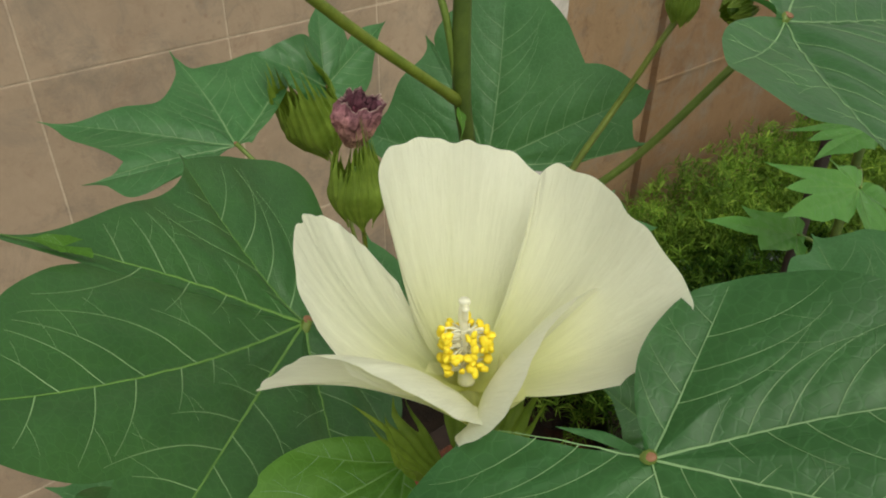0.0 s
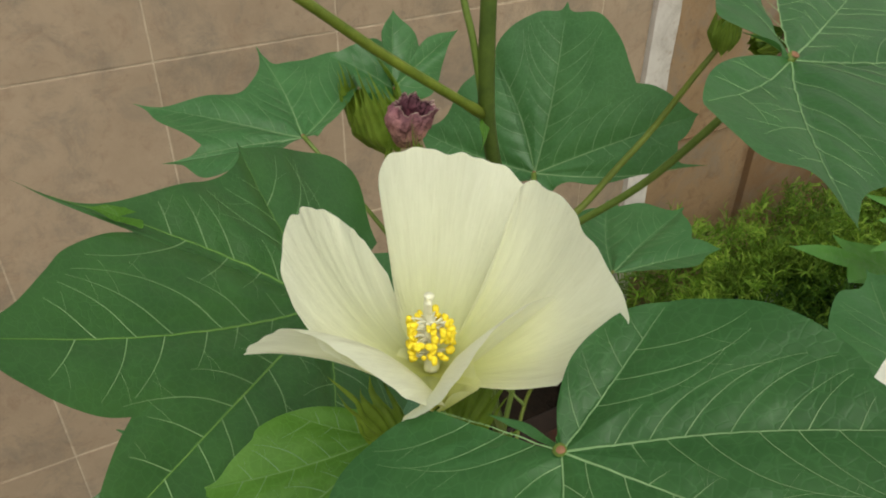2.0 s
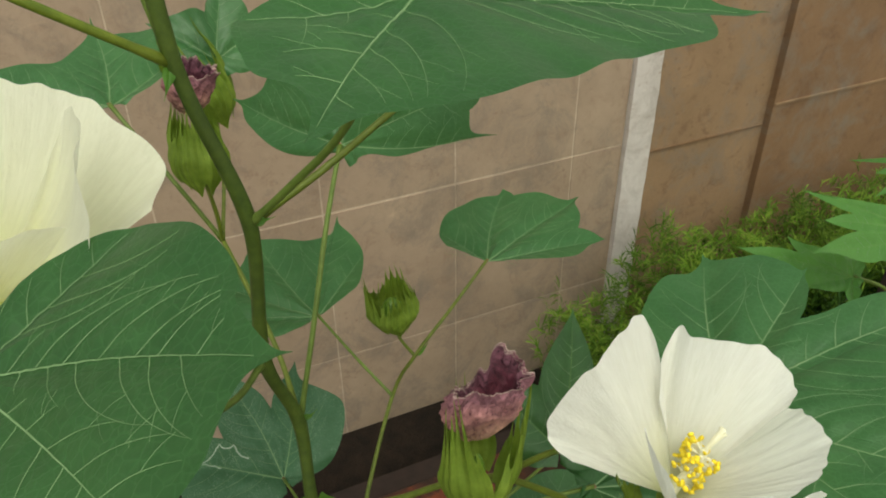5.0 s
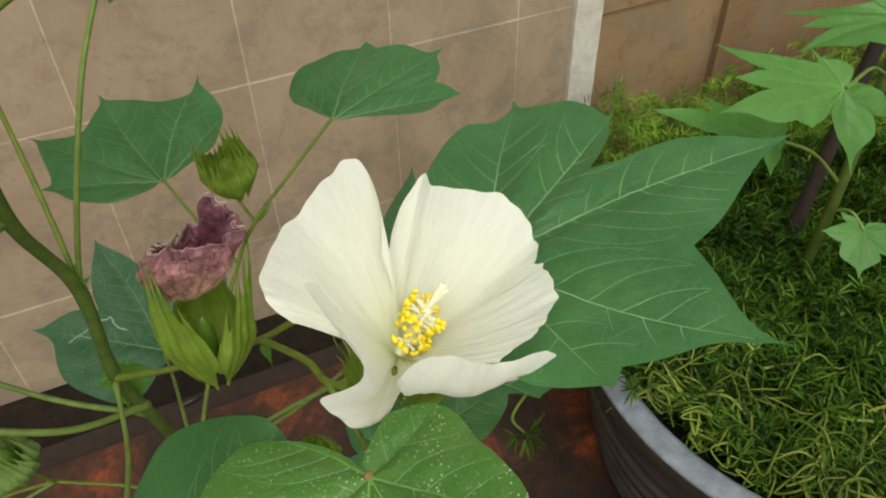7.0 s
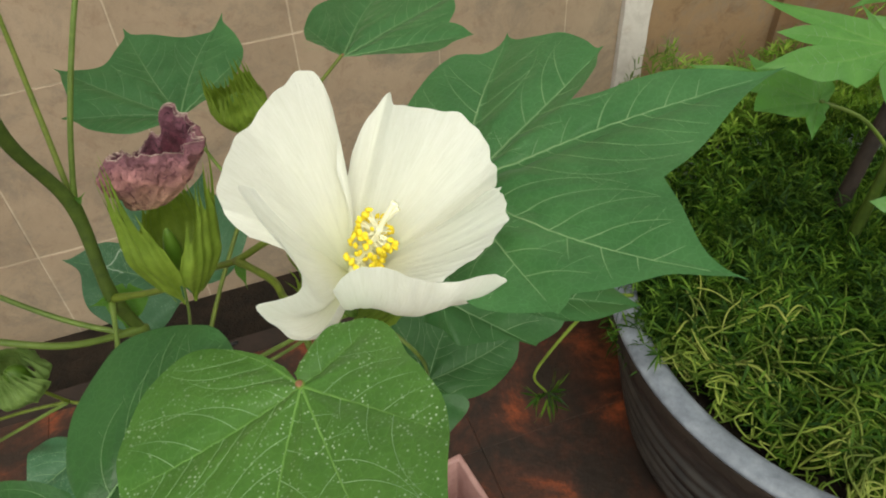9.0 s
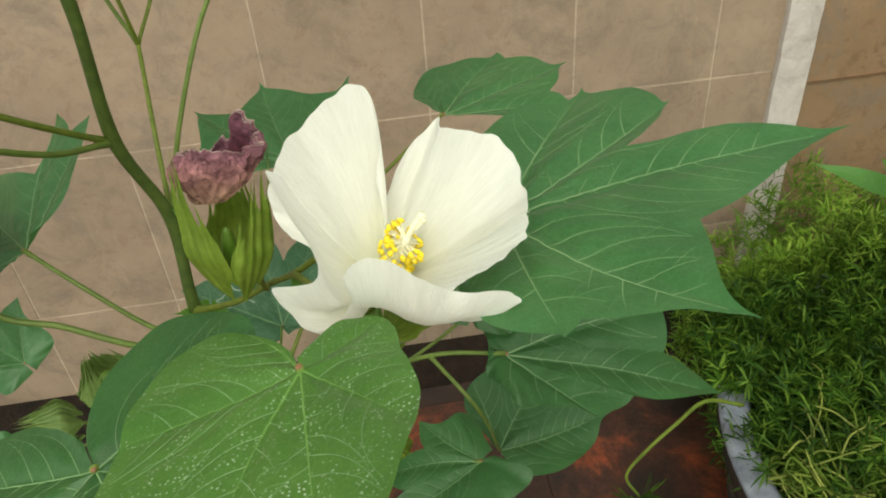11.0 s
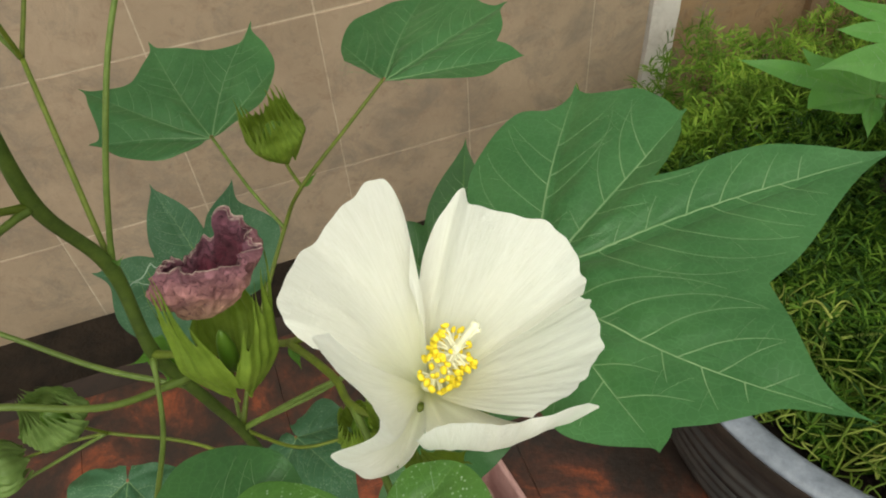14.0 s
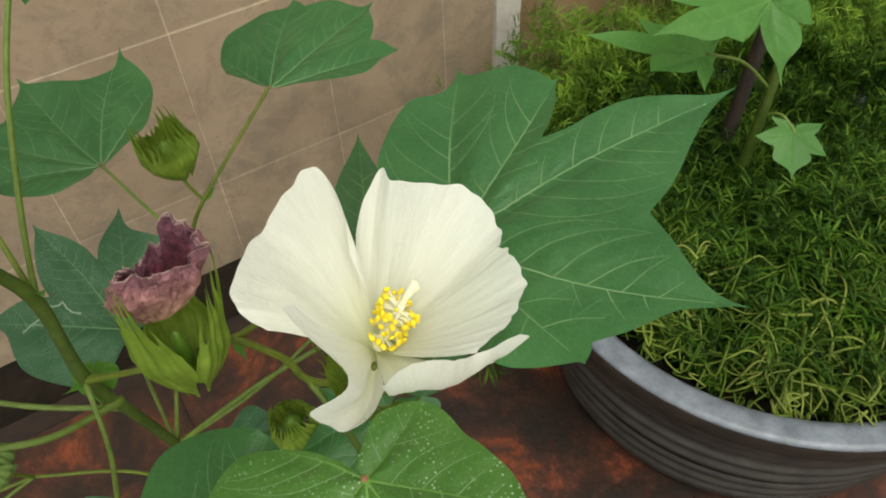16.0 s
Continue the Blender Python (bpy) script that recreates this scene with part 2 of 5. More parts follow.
WALL = wall_material("painted wall tile", (0.285, 0.207, 0.142), (0.385, 0.286, 0.200), (0.222, 0.144, 0.095))
WALL_RIGHT = wall_material("brown rendered wall", (0.2112, 0.132, 0.06864), (0.2992, 0.1892, 0.1038), (0.132, 0.066, 0.0308), 0.6)
WALL_FAR = wall_material("dark brown wall", (0.1672, 0.0924, 0.044), (0.22, 0.1276, 0.06336), (0.1056, 0.0528, 0.0264), 0.5)
GROUT = wall_material("pale wall joint", (0.43, 0.335, 0.245), (0.53, 0.425, 0.315), (0.27, 0.19, 0.13), 0.5, 0.6)
WHITE = wall_material("flaking white paint", (0.49, 0.44, 0.40), (0.62, 0.575, 0.53), (0.35, 0.27, 0.21), 0.4, 0.35)


def floor_material():
    m, t, p, out = nodes_of("red floor tile")
    geo = t.nodes.new("ShaderNodeNewGeometry")
    pos = geo.outputs["Position"]
    col = ramp_node(t, noise_node(t, 6.5, 9, 0.72, pos, 0.5), [(0.42, (0.017, 0.009, 0.006)), (0.53, (0.060, 0.019, 0.010)), (0.66, (0.29, 0.062, 0.019))])
    grit = ramp_node(t, noise_node(t, 60, 6, 0.75, pos), [(0.35, (0.55, 0.55, 0.55)), (0.65, (1.2, 1.2, 1.2))])
    col = mixed(t, 1.0, col, grit, "MULTIPLY")
    t.links.new(col, p.inputs["Base Color"])
    p.inputs["Roughness"].default_value = 0.5
    bumped(t, p, noise_node(t, 45, 7, 0.7, pos), 0.5, 0.004)
    return m


FLOOR = floor_material()
FLOOR_JOINT = plain_material("dark floor joint", (0.014, 0.0084, 0.0063), (0.0315, 0.0175, 0.0126), 40, 0.8)
# damp soil, near black because it also carries the gutter's shade
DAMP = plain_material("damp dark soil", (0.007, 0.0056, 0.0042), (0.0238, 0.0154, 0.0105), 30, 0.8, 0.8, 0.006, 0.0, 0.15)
# unseen ground, made pale so that it throws light up onto the petals
GROUND_BOUNCE = plain_material("pale bounce ground", (0.30, 0.28, 0.25), (0.42, 0.39, 0.35), 6, 0.9, 0.6, 0.004)
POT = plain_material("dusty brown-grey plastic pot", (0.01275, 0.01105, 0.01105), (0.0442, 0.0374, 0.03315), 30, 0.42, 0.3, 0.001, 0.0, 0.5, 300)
RIM = plain_material("blue-grey pot rim", (0.1035, 0.117, 0.1485), (0.234, 0.2565, 0.3015), 46, 0.36, 0.25, 0.001, 0.0, 0.5, 300)
PINK = plain_material("faded pink plastic", (0.30, 0.16, 0.15), (0.42, 0.25, 0.23), 60, 0.5)
# wood of the stake; its near-black also paints the shadow under the pot rim
STAKE_AND_SHADE = plain_material("dark stake wood and rim shade", (0.010, 0.006, 0.004), (0.030, 0.018, 0.012), 30, 0.8, 0.8, 0.003)
CABLE = plain_material("black cable", (0.012, 0.012, 0.012), (0.03, 0.03, 0.03), 100, 0.5)


def grass_material(name, a, b, c, share=0.25):
    m, t, p, out = nodes_of(name)
    geo = t.nodes.new("ShaderNodeNewGeometry")
    col = ramp_node(t, geo.outputs["Random Per Island"], [(0.0, a), (0.55, b), (1.0, c)])
    patch = ramp_node(t, noise_node(t, 14, 3, 0.6, geo.outputs["Position"]), [(0.32, (0.42, 0.46, 0.42)), (0.68, (1.3, 1.25, 1.1))])
    col = mixed(t, 1.0, col, patch, "MULTIPLY")
    t.links.new(col, p.inputs["Base Color"])
    p.inputs["Roughness"].default_value, p.inputs["Specular IOR Level"].default_value = 0.6, 0.15
    see_through(t, p, out, col, share)
    return m


GRASS = grass_material("needle leaves", (0.011, 0.040, 0.005), (0.045, 0.112, 0.011), (0.130, 0.225, 0.029))
WEEDS = grass_material("rough weeds", (0.070, 0.155, 0.016), (0.135, 0.255, 0.028), (0.255, 0.375, 0.062))
RUNNER = grass_material("trailing stems", (0.050, 0.095, 0.011), (0.130, 0.190, 0.030), (0.27, 0.31, 0.082), 0.15)


# ---- building helpers ----
def mesh_of(name, verts, faces, uvs=None):
    me = bpy.data.meshes.new(name)
    me.from_pydata([tuple(map(float, v)) for v in verts], [], faces)
    me.polygons.foreach_set("use_smooth", [True] * len(me.polygons))
    if uvs is not None:
        layer = me.uv_layers.new(name="UVMap")
        flat = np.array(uvs, float)[[loop.vertex_index for loop in me.loops]]
        layer.data.foreach_set("uv", flat.ravel())
    me.update()
    return me


def part(name, data, material, parent=None, label=""):
    """Links a mesh (or a bmesh) as one object under its thing."""
    if isinstance(data, bmesh.types.BMesh):
        me = bpy.data.meshes.new(name)
        data.to_mesh(me)
        data.free()
        data = me
    if not data.materials:
        data.materials.append(material)
    ob = new(name, data)
    ob.parent = parent
    return tagged(ob, label)


def placed(ob, m):
    """Gives a part its pose in the world; its parents stand unturned at the origin or have been placed before."""
    ob.matrix_basis = (full(ob.parent).inverted() if ob.parent else Matrix()) @ m
    return ob


def full(ob):
    return (full(ob.parent) if ob.parent else Matrix()) @ ob.matrix_basis


def grid_faces(rows, cols, closed=False):
    return [(r * cols + c, r * cols + (c + 1) % cols, (r + 1) * cols + (c + 1) % cols, (r + 1) * cols + c)
            for r in range(rows - 1) for c in range(cols if closed else cols - 1)]


def smooth_line(points, per=8):
    """A rounded line through some points (Catmull-Rom)."""
    p = np.array(points, float)
    p = np.vstack([2 * p[0] - p[1], p, 2 * p[-1] - p[-2]])
    out = []
    for i in range(1, len(p) - 2):
        for s in np.linspace(0, 1, per, endpoint=False):
            a, b, c, d = p[i - 1:i + 3]
            out.append(0.5 * (2 * b + (c - a) * s + (2 * a - 5 * b + 4 * c - d) * s * s + (3 * b - a - 3 * c + d) * s ** 3))
    out.append(p[-2])
    return np.array(out)


def tube(points, r0, r1, sides=10, per=8, knobs=()):
    """A tapered round stalk along a line, thicker at its knobs (share of the length, growth)."""
    line = smooth_line(points, per)
    n = len(line)
    verts = []
    tang = np.gradient(line, axis=0)
    tang /= np.linalg.norm(tang, axis=1)[:, None]
    side = np.cross(tang[0], (0.3, 0.9, 0.31))
    for i in range(n):
        side = side - tang[i] * (side @ tang[i])
        side /= np.linalg.norm(side)
        other = np.cross(tang[i], side)
        s = i / (n - 1)
        r = r0 + (r1 - r0) * s
        for at, grow in knobs:
            r *= 1 + grow * math.exp(-((s - at) / 0.03) ** 2)
        for k in range(sides):
            a = 2 * math.pi * k / sides
            verts.append(line[i] + r * (math.cos(a) * side + math.sin(a) * other))
    faces = grid_faces(n, sides, True) + [tuple(range(sides))[::-1], tuple(range((n - 1) * sides, n * sides))]
    return verts, faces


def stalk(name, points, r0, r1, material, parent, knobs=(), label="", sides=10):
    v, f = tube(points, r0, r1, sides, 8, knobs)
    return part(name, mesh_of(name, v, f), material, parent, label)


def frame_of(origin, ahead, normal):
    """A pose with its x along ahead and its z near normal."""
    x = Vector(ahead).normalized()
    z = Vector(normal)
    z = (z - x * z.dot(x)).normalized()
    y = z.cross(x)
    m = Matrix((x, y, z)).transposed().to_4x4()
    m.translation = origin
    return m


# ---- a lobed leaf ----
def leaf_outline(lobes, bulge):
    """The margin from lobes: T a pointed tip, N a notch, r a rounded shoulder, v one that a vein runs to, each with its bearing and reach."""
    pts = [(k, np.array((math.cos(radians(a)), math.sin(radians(a)))) * r * (1.07 if k == "T" else 1.0)) for k, a, r in lobes]
    sharp = [i for i, (k, _) in enumerate(pts) if k in "TN"]
    ends = sorted({0, *sharp, len(pts) - 1})
    line = []
    for a, b in zip(ends[:-1], ends[1:]):
        run = [pts[i][1] for i in range(a, b + 1)]
        if len(run) == 2:
            p, q = run
            d = q - p
            out = np.array((d[1], -d[0]))
            if out @ (p + q) < 0:
                out = -out
            tips = pts[a][0] == "T", pts[b][0] == "T"
            if tips == (True, True):
                shape = ((0.12, -0.1), (0.3, 0.5), (0.5, 0.9), (0.7, 0.5), (0.88, -0.1))
            elif tips == (True, False):
                shape = ((0.10, -0.13), (0.28, 0.25), (0.5, 0.75), (0.76, 0.8))
            elif tips == (False, True):
                shape = ((0.24, 0.8), (0.5, 0.75), (0.72, 0.25), (0.90, -0.13))
            else:
                shape = ((0.3, 0.9), (0.7, 0.9))
            run = [p, *(p + s * d + 0.6 * k * bulge * out for s, k in shape), q]
        else:
            if pts[b][0] == "T":
                run.insert(-1, run[-1] + 0.22 * (run[-2] - run[-1]) - 0.2 * np.linalg.norm(run[-2] - run[-1]) * run[-1] / np.linalg.norm(run[-1]))
            if pts[a][0] == "T":
                run.insert(1, run[0] + 0.22 * (run[1] - run[0]) - 0.2 * np.linalg.norm(run[1] - run[0]) * run[0] / np.linalg.norm(run[0]))
        line.extend(smooth_line(np.c_[run, np.zeros(len(run))], 9)[:-1, :2])
    line.append(pts[-1][1])
    return np.array(line)


def leaf(parent, origin, ahead, normal, lobes, material, name="leaf", label="", bulge=0.16, cup=0.0, fold=0.0, droop=0.12,
         puff=0.035, wave=0.03, seed=1, vein=1.0, veins_mat=None, hub=True, trail=False):
    lobes = sorted(lobes, key=lambda k: k[1])
    edge = leaf_outline(lobes, bulge)
    rng = np.random.default_rng(seed)
    ang = np.arctan2(edge[:, 1], edge[:, 0])
    rad = np.hypot(*edge.T)
    size = rad.max()
    order = np.argsort(ang)
    tips = [(radians(a), r) for k, a, r in lobes if k in "Tv"] or [(0.0, size)]
    dirs = np.array([a for a, _ in tips])
    ph = rng.uniform(0, 6.28, 4)

    def reach(a):
        return np.interp(a, ang[order], rad[order], period=2 * math.pi)

    def gap(a, b):
        return np.abs((a - b + math.pi) % (2 * math.pi) - math.pi)

    # main veins run to the lobes; curved side veins leave them, fork and fade towards the margin
    mains, sides = [], []
    for a, r in tips:
        d = np.array((math.cos(a), math.sin(a)))
        nn = np.array((-d[1], d[0]))
        bend = rng.uniform(-0.05, 0.05)
        line = np.array([d * r * s + nn * bend * r * math.sin(math.pi * s) for s in np.linspace(0.004, 0.96, 40)])
        mains.append(line)
        count = max(2, int(round(7 * r / size)))
        for j in range(count):
            for sgn in (-1, 1):
                s2 = 0.10 + 0.80 * (j + (0.45 if sgn > 0 else 0.0)) / count + rng.uniform(-0.02, 0.02)
                p = line[int(s2 * 39)]
                turn = radians(rng.uniform(54, 66)) * sgn
                run, heading = [p], a + turn
                for step in range(30):
                    heading -= sgn * radians(rng.uniform(0.6, 2.6) + 0.02 * step)
                    q = run[-1] + np.array((math.cos(heading), math.sin(heading))) * size * 0.0135
                    here = math.atan2(q[1], q[0])
                    if np.hypot(*q) > 0.95 * reach(here) or (len(dirs) > 1 and gap(here, a) > 0.02 + gap(here, dirs).min()):
                        break
                    run.append(q)
                if len(run) > 4:
                    sides.append((np.array(run), 1.0))
                    for at, hand in ((0.55, -1),):
                        k = int(len(run) * at)
                        if k < 4:
                            continue
                        way = run[k] - run[k - 1]
                        h2 = math.atan2(way[1], way[0]) - hand * sgn * radians(rng.uniform(34, 52))
                        spur = [run[k]]
                        for step in range(int(rng.integers(4, 9))):
                            h2 += hand * sgn * radians(2.2)
                            q = spur[-1] + np.array((math.cos(h2), math.sin(h2))) * size * 0.012
                            if np.hypot(*q) > 0.95 * reach(math.atan2(q[1], q[0])):
                                break
                            spur.append(q)
                        if len(spur) > 3:
                            sides.append((np.array(spur), 0.22))
    main_pts = np.vstack(mains)
    side_pts = np.vstack([l for l, k in sides if k == 1.0] or [main_pts[:1]])

    def near(x, y, pts):
        out = np.empty(x.shape)
        flat = np.c_[x.ravel(), y.ravel()]
        for i in range(0, len(flat), 1500):
            d = flat[i:i + 1500, None] - pts[None]
            out.ravel()[i:i + 1500] = np.sqrt((d ** 2).sum(-1).min(1))
        return out

    def height(x, y):
        a, q = np.arctan2(y, x), np.hypot(x, y)
        s = np.clip(q / np.maximum(reach(a), 1e-5), 0, 1.05)
        between = np.prod(1 - np.exp(-(gap(a[..., None], dirs) / 0.26) ** 1.4), -1)
        h = puff * size * between * np.sqrt(s) * (1 - 0.5 * s) + cup * q * q / size - fold * np.abs(y) * (0.3 + 0.7 * np.abs(y) / size)
        h -= droop * size * (q / size) ** 3
        h += wave * size * s ** 3 * (np.sin(5 * a + ph[0]) + 0.7 * np.sin(9 * a + ph[1]) + 0.5 * np.sin(14 * a + ph[3]))
        # the blade swells between its veins
        h -= 0.020 * size * np.exp(-(near(x, y, main_pts) / (0.055 * size)) ** 2) * (1 - 0.5 * s)
        h -= 0.0095 * size * np.exp(-(near(x, y, side_pts) / (0.034 * size)) ** 2) * np.clip(1.25 - s, 0, 1) * np.clip(5 * s, 0, 1)
        return h

    rings = np.linspace(0.0, 1.0, 30 if size > 0.04 else 9)[1:]
    n = len(edge)
    v2 = np.vstack([[(0.0, 0.0)], *(edge * s for s in rings)])
    v3 = np.c_[v2, height(v2[:, 0], v2[:, 1])]
    faces = [(0, 1 + i, 1 + i + 1) for i in range(n - 1)]
    for r in range(len(rings) - 1):
        o = 1 + r * n
        faces += [(o + i, o + n + i, o + n + i + 1, o + i + 1) for i in range(n - 1)]
    m = frame_of(origin, ahead, normal)
    ob = placed(part(name, mesh_of(name, v3, faces), material, parent, label), m)

    def ridge(line, w0, w1, rv, rf):
        t = np.gradient(line, axis=0)
        t /= np.maximum(np.linalg.norm(t, axis=1), 1e-9)[:, None]
        nrm = np.c_[-t[:, 1], t[:, 0]]
        w = np.linspace(w0, w1, len(line))[:, None]
        base = len(rv)
        for sgn in (-1, 0, 1):
            q = line + sgn * nrm * w
            z = height(q[:, 0], q[:, 1]) + (w[:, 0] * 0.45 + 0.00022 if sgn == 0 else 0.00016)
            rv.extend(np.c_[q, z])
        k = len(line)
        for b in (0, k):
            rf.extend([(base + b + i, base + b + i + 1, base + b + k + i + 1, base + b + k + i) for i in range(k - 1)])

    w = 0.0042 * size * vein
    for line in mains:
        rv, rf = [], []
        big = min(1.0, 0.35 + np.hypot(*line[-1]) / size)
        ridge(line, 0.88 * w * big, 0.18 * w, rv, rf)
        part("main_vein", mesh_of("main_vein", rv, rf), veins_mat or VEIN, ob)
    rv, rf = [], []
    for line, k in sides:
        ridge(line, 0.36 * w * k, 0.10 * w * min(1.0, 2 * k), rv, rf)
    if rv:
        part("vein_network", mesh_of("vein_network", rv, rf), VEIN, ob, "pale raised side veins")
    if hub:
        bm = bmesh.new()
        bmesh.ops.create_uvsphere(bm, u_segments=10, v_segments=6, radius=0.013 * size)
        for v in bm.verts:
            v.co.z *= 0.45
            v.co.x *= 1.25
        part("leaf_joint", bm, HUB, ob, "reddish joint of leaf and stalk")
    if trail:
        rv, rf = [], []
        p, b, line = np.array((0.25, 0.12)) * size, 0.6, []
        for i in range(46):
            b += rng.uniform(-0.65, 0.65)
            p = p + np.array((math.cos(b), math.sin(b))) * size * 0.018
            if np.hypot(*p) > 0.8 * reach(math.atan2(p[1], p[0])):
                b += 2.2
            line.append(p)
        ridge(np.array(line), 0.005 * size, 0.003 * size, rv, rf)
        part("miner_trail", mesh_of("miner_trail", rv, rf), SCAR, ob, "white winding leaf miner trail")
    return ob


# ---- petals and flowers ----
def petal(parent, base, rim, belly=0.1, curl=0.0, ruffle=0.012, seed=1, material=None, wide=(0.08, 0.08), arch=(0, 0, 0)):
    """A petal that spreads from the flower's heart to a rounded rim, given by the rim's two ends, shoulders and middle; it bellies outwards and is finely pleated."""
    base, rim = np.array(base), np.array(rim)
    rng = np.random.default_rng(seed)
    ph = rng.uniform(0, 6.28, 6)
    edge = smooth_line(rim, 14)
    keep = np.linspace(0, len(edge) - 1, 131)
    edge = np.c_[[np.interp(keep, range(len(edge)), edge[:, k]) for k in range(3)]].T
    size = np.linalg.norm(edge - base, axis=1).max()
    inner = np.cross(edge[-1] - edge[0], edge[len(edge) // 2] - base)
    inner /= np.linalg.norm(inner)
    verts, uvs = [], []
    vs = np.linspace(0.0, 1.0, 46)
    for v in vs:
        for k, e in enumerate(edge):
            u = k / (len(edge) - 1)
            across = 4 * u * (1 - u)
            r = v * (1 + 0.011 * v ** 4 * (math.sin(19 * u + ph[0]) + 0.6 * math.sin(43 * u + ph[1]) + 0.4 * math.sin(71 * u + ph[2])))
            p = base + r * (e - base)
            p = p + (edge[-1] - edge[0]) * (wide[0] * min(0.0, 2 * u - 1) + wide[1] * max(0.0, 2 * u - 1)) * 4 * v * (1 - v) ** 1.3
            p = p + np.array(arch) * math.sin(math.pi * v ** 1.25) * (0.45 + 0.55 * across)
            h = -belly * (4 * v * (1 - v)) * (0.35 + 0.65 * across) - curl * v ** 5 * (0.4 + 0.6 * across)
            h += ruffle * v ** 3 * (math.sin(9 * u + ph[2]) + 0.6 * math.sin(21 * u + ph[3]))
            h += 0.0022 * v * (math.sin(38 * u + 2 * math.sin(5 * v + ph[4])) + 0.8 * math.sin(61 * u + ph[5] + 1.5 * math.sin(7 * v)) + 0.7 * math.sin(97 * u + ph[3] + 2.2 * math.sin(4 * v + ph[1])))
            h += 0.010 * v * v * noise.noise(Vector((7 * u + seed, 3.5 * v, seed * 1.7)))
            verts.append(p + inner * h * size - base)
            uvs.append((u, v))
    me = mesh_of("petal", verts, grid_faces(len(vs), len(edge)), uvs)
    return placed(part("petal", me, material or PETAL, parent), Matrix.Translation(base))


def throat(flower, base, rims, material, reach=0.22):
    """The closed cup at the heart where the petals grow together."""
    base = np.array(base)
    pts = np.array([p for rim in rims for p in smooth_line(rim, 6)]) - base
    axis = pts.mean(0)
    axis /= np.linalg.norm(axis)
    s1 = np.cross(axis, (0.2, 0.3, 0.93))
    s1 /= np.linalg.norm(s1)
    s2 = np.cross(axis, s1)
    ang = np.arctan2(pts @ s2, pts @ s1)
    cols, rows = 48, 10
    verts, uvs = [], []
    for r in range(rows):
        s = reach * r / (rows - 1)
        for c in range(cols):
            a = 2 * math.pi * c / cols
            w = np.exp(-(((ang - a + math.pi) % (2 * math.pi) - math.pi) / 0.22) ** 2) + 1e-6
            p = (pts * w[:, None]).sum(0) / w.sum()
            verts.append(p * s - axis * 0.0012 * (1 - s))
            uvs.append((c / cols, s))
    me = mesh_of("throat", verts, grid_faces(rows, cols, True), uvs)
    return placed(part("throat", me, material, flower), Matrix.Translation(base))


def anther_mesh():
    bm = bmesh.new()
    bmesh.ops.create_icosphere(bm, subdivisions=2, radius=0.00086)
    for v in bm.verts:
        v.co.x *= 1.35
        v.co.z *= 0.75
        v.co += v.co.normalized() * 0.00012 * math.sin(v.co.x * 9000)
    me = bpy.data.meshes.new("anther")
    bm.to_mesh(me)
    bm.free()
    me.polygons.foreach_set("use_smooth", [True] * len(me.polygons))
    me.materials.append(POLLEN)
    return me


ANTHER = anther_mesh()


def stamens(flower, base, top, count, reach, seed):
    """The column with its pollen sacs on short threads, and the pale split style above it."""
    rng = np.random.default_rng(seed)
    b, t = np.array(base), np.array(top)
    axis = t - b
    size = np.linalg.norm(axis)
    axis /= size
    s1 = np.cross(axis, (0.2, 0.3, 0.93))
    s1 /= np.linalg.norm(s1)
    s2 = np.cross(axis, s1)
    stalk("column", [b, b + axis * size * 0.3, b + axis * size * 0.66], 0.0021, 0.0012, STYLE, flower)
    stalk("style", [b + axis * size * 0.6, b + axis * size * 0.8 + s1 * 0.0006, t], 0.0009, 0.0011, STYLE, flower, ((0.95, 0.35),), "cream split style")
    stalk("style", [b + axis * size * 0.78 + s2 * 0.0006, b + axis * size * 0.9 + s2 * 0.0012, t + s2 * 0.0018 - axis * 0.0012], 0.0007, 0.0009, STYLE, flower)
    fv, ff = [], []
    for i in range(count):
        h = rng.uniform(0.16, 0.66)
        a = rng.uniform(0, 2 * math.pi)
        out = math.cos(a) * s1 + math.sin(a) * s2
        p0 = b + axis * size * h + out * 0.0012
        p1 = p0 + (out * rng.uniform(0.6, 1.0) + axis * rng.uniform(-0.1, 0.45)) * reach
        v, f = tube([p0, (p0 + p1) / 2 + axis * 0.0004, p1], 0.00034, 0.00022, 5, 3)
        ff += [tuple(k + len(fv) for k in q) for q in f]
        fv += list(v)
        ob = part("anther", ANTHER, POLLEN, flower)
        placed(ob, Matrix.Translation(p1) @ Euler(rng.uniform(0, 6.28, 3)).to_matrix().to_4x4() @ Matrix.Scale(rng.uniform(0.85, 1.35), 4))
    part("filament", mesh_of("filament", fv, ff), STYLE, flower, "fine cream stamen threads")


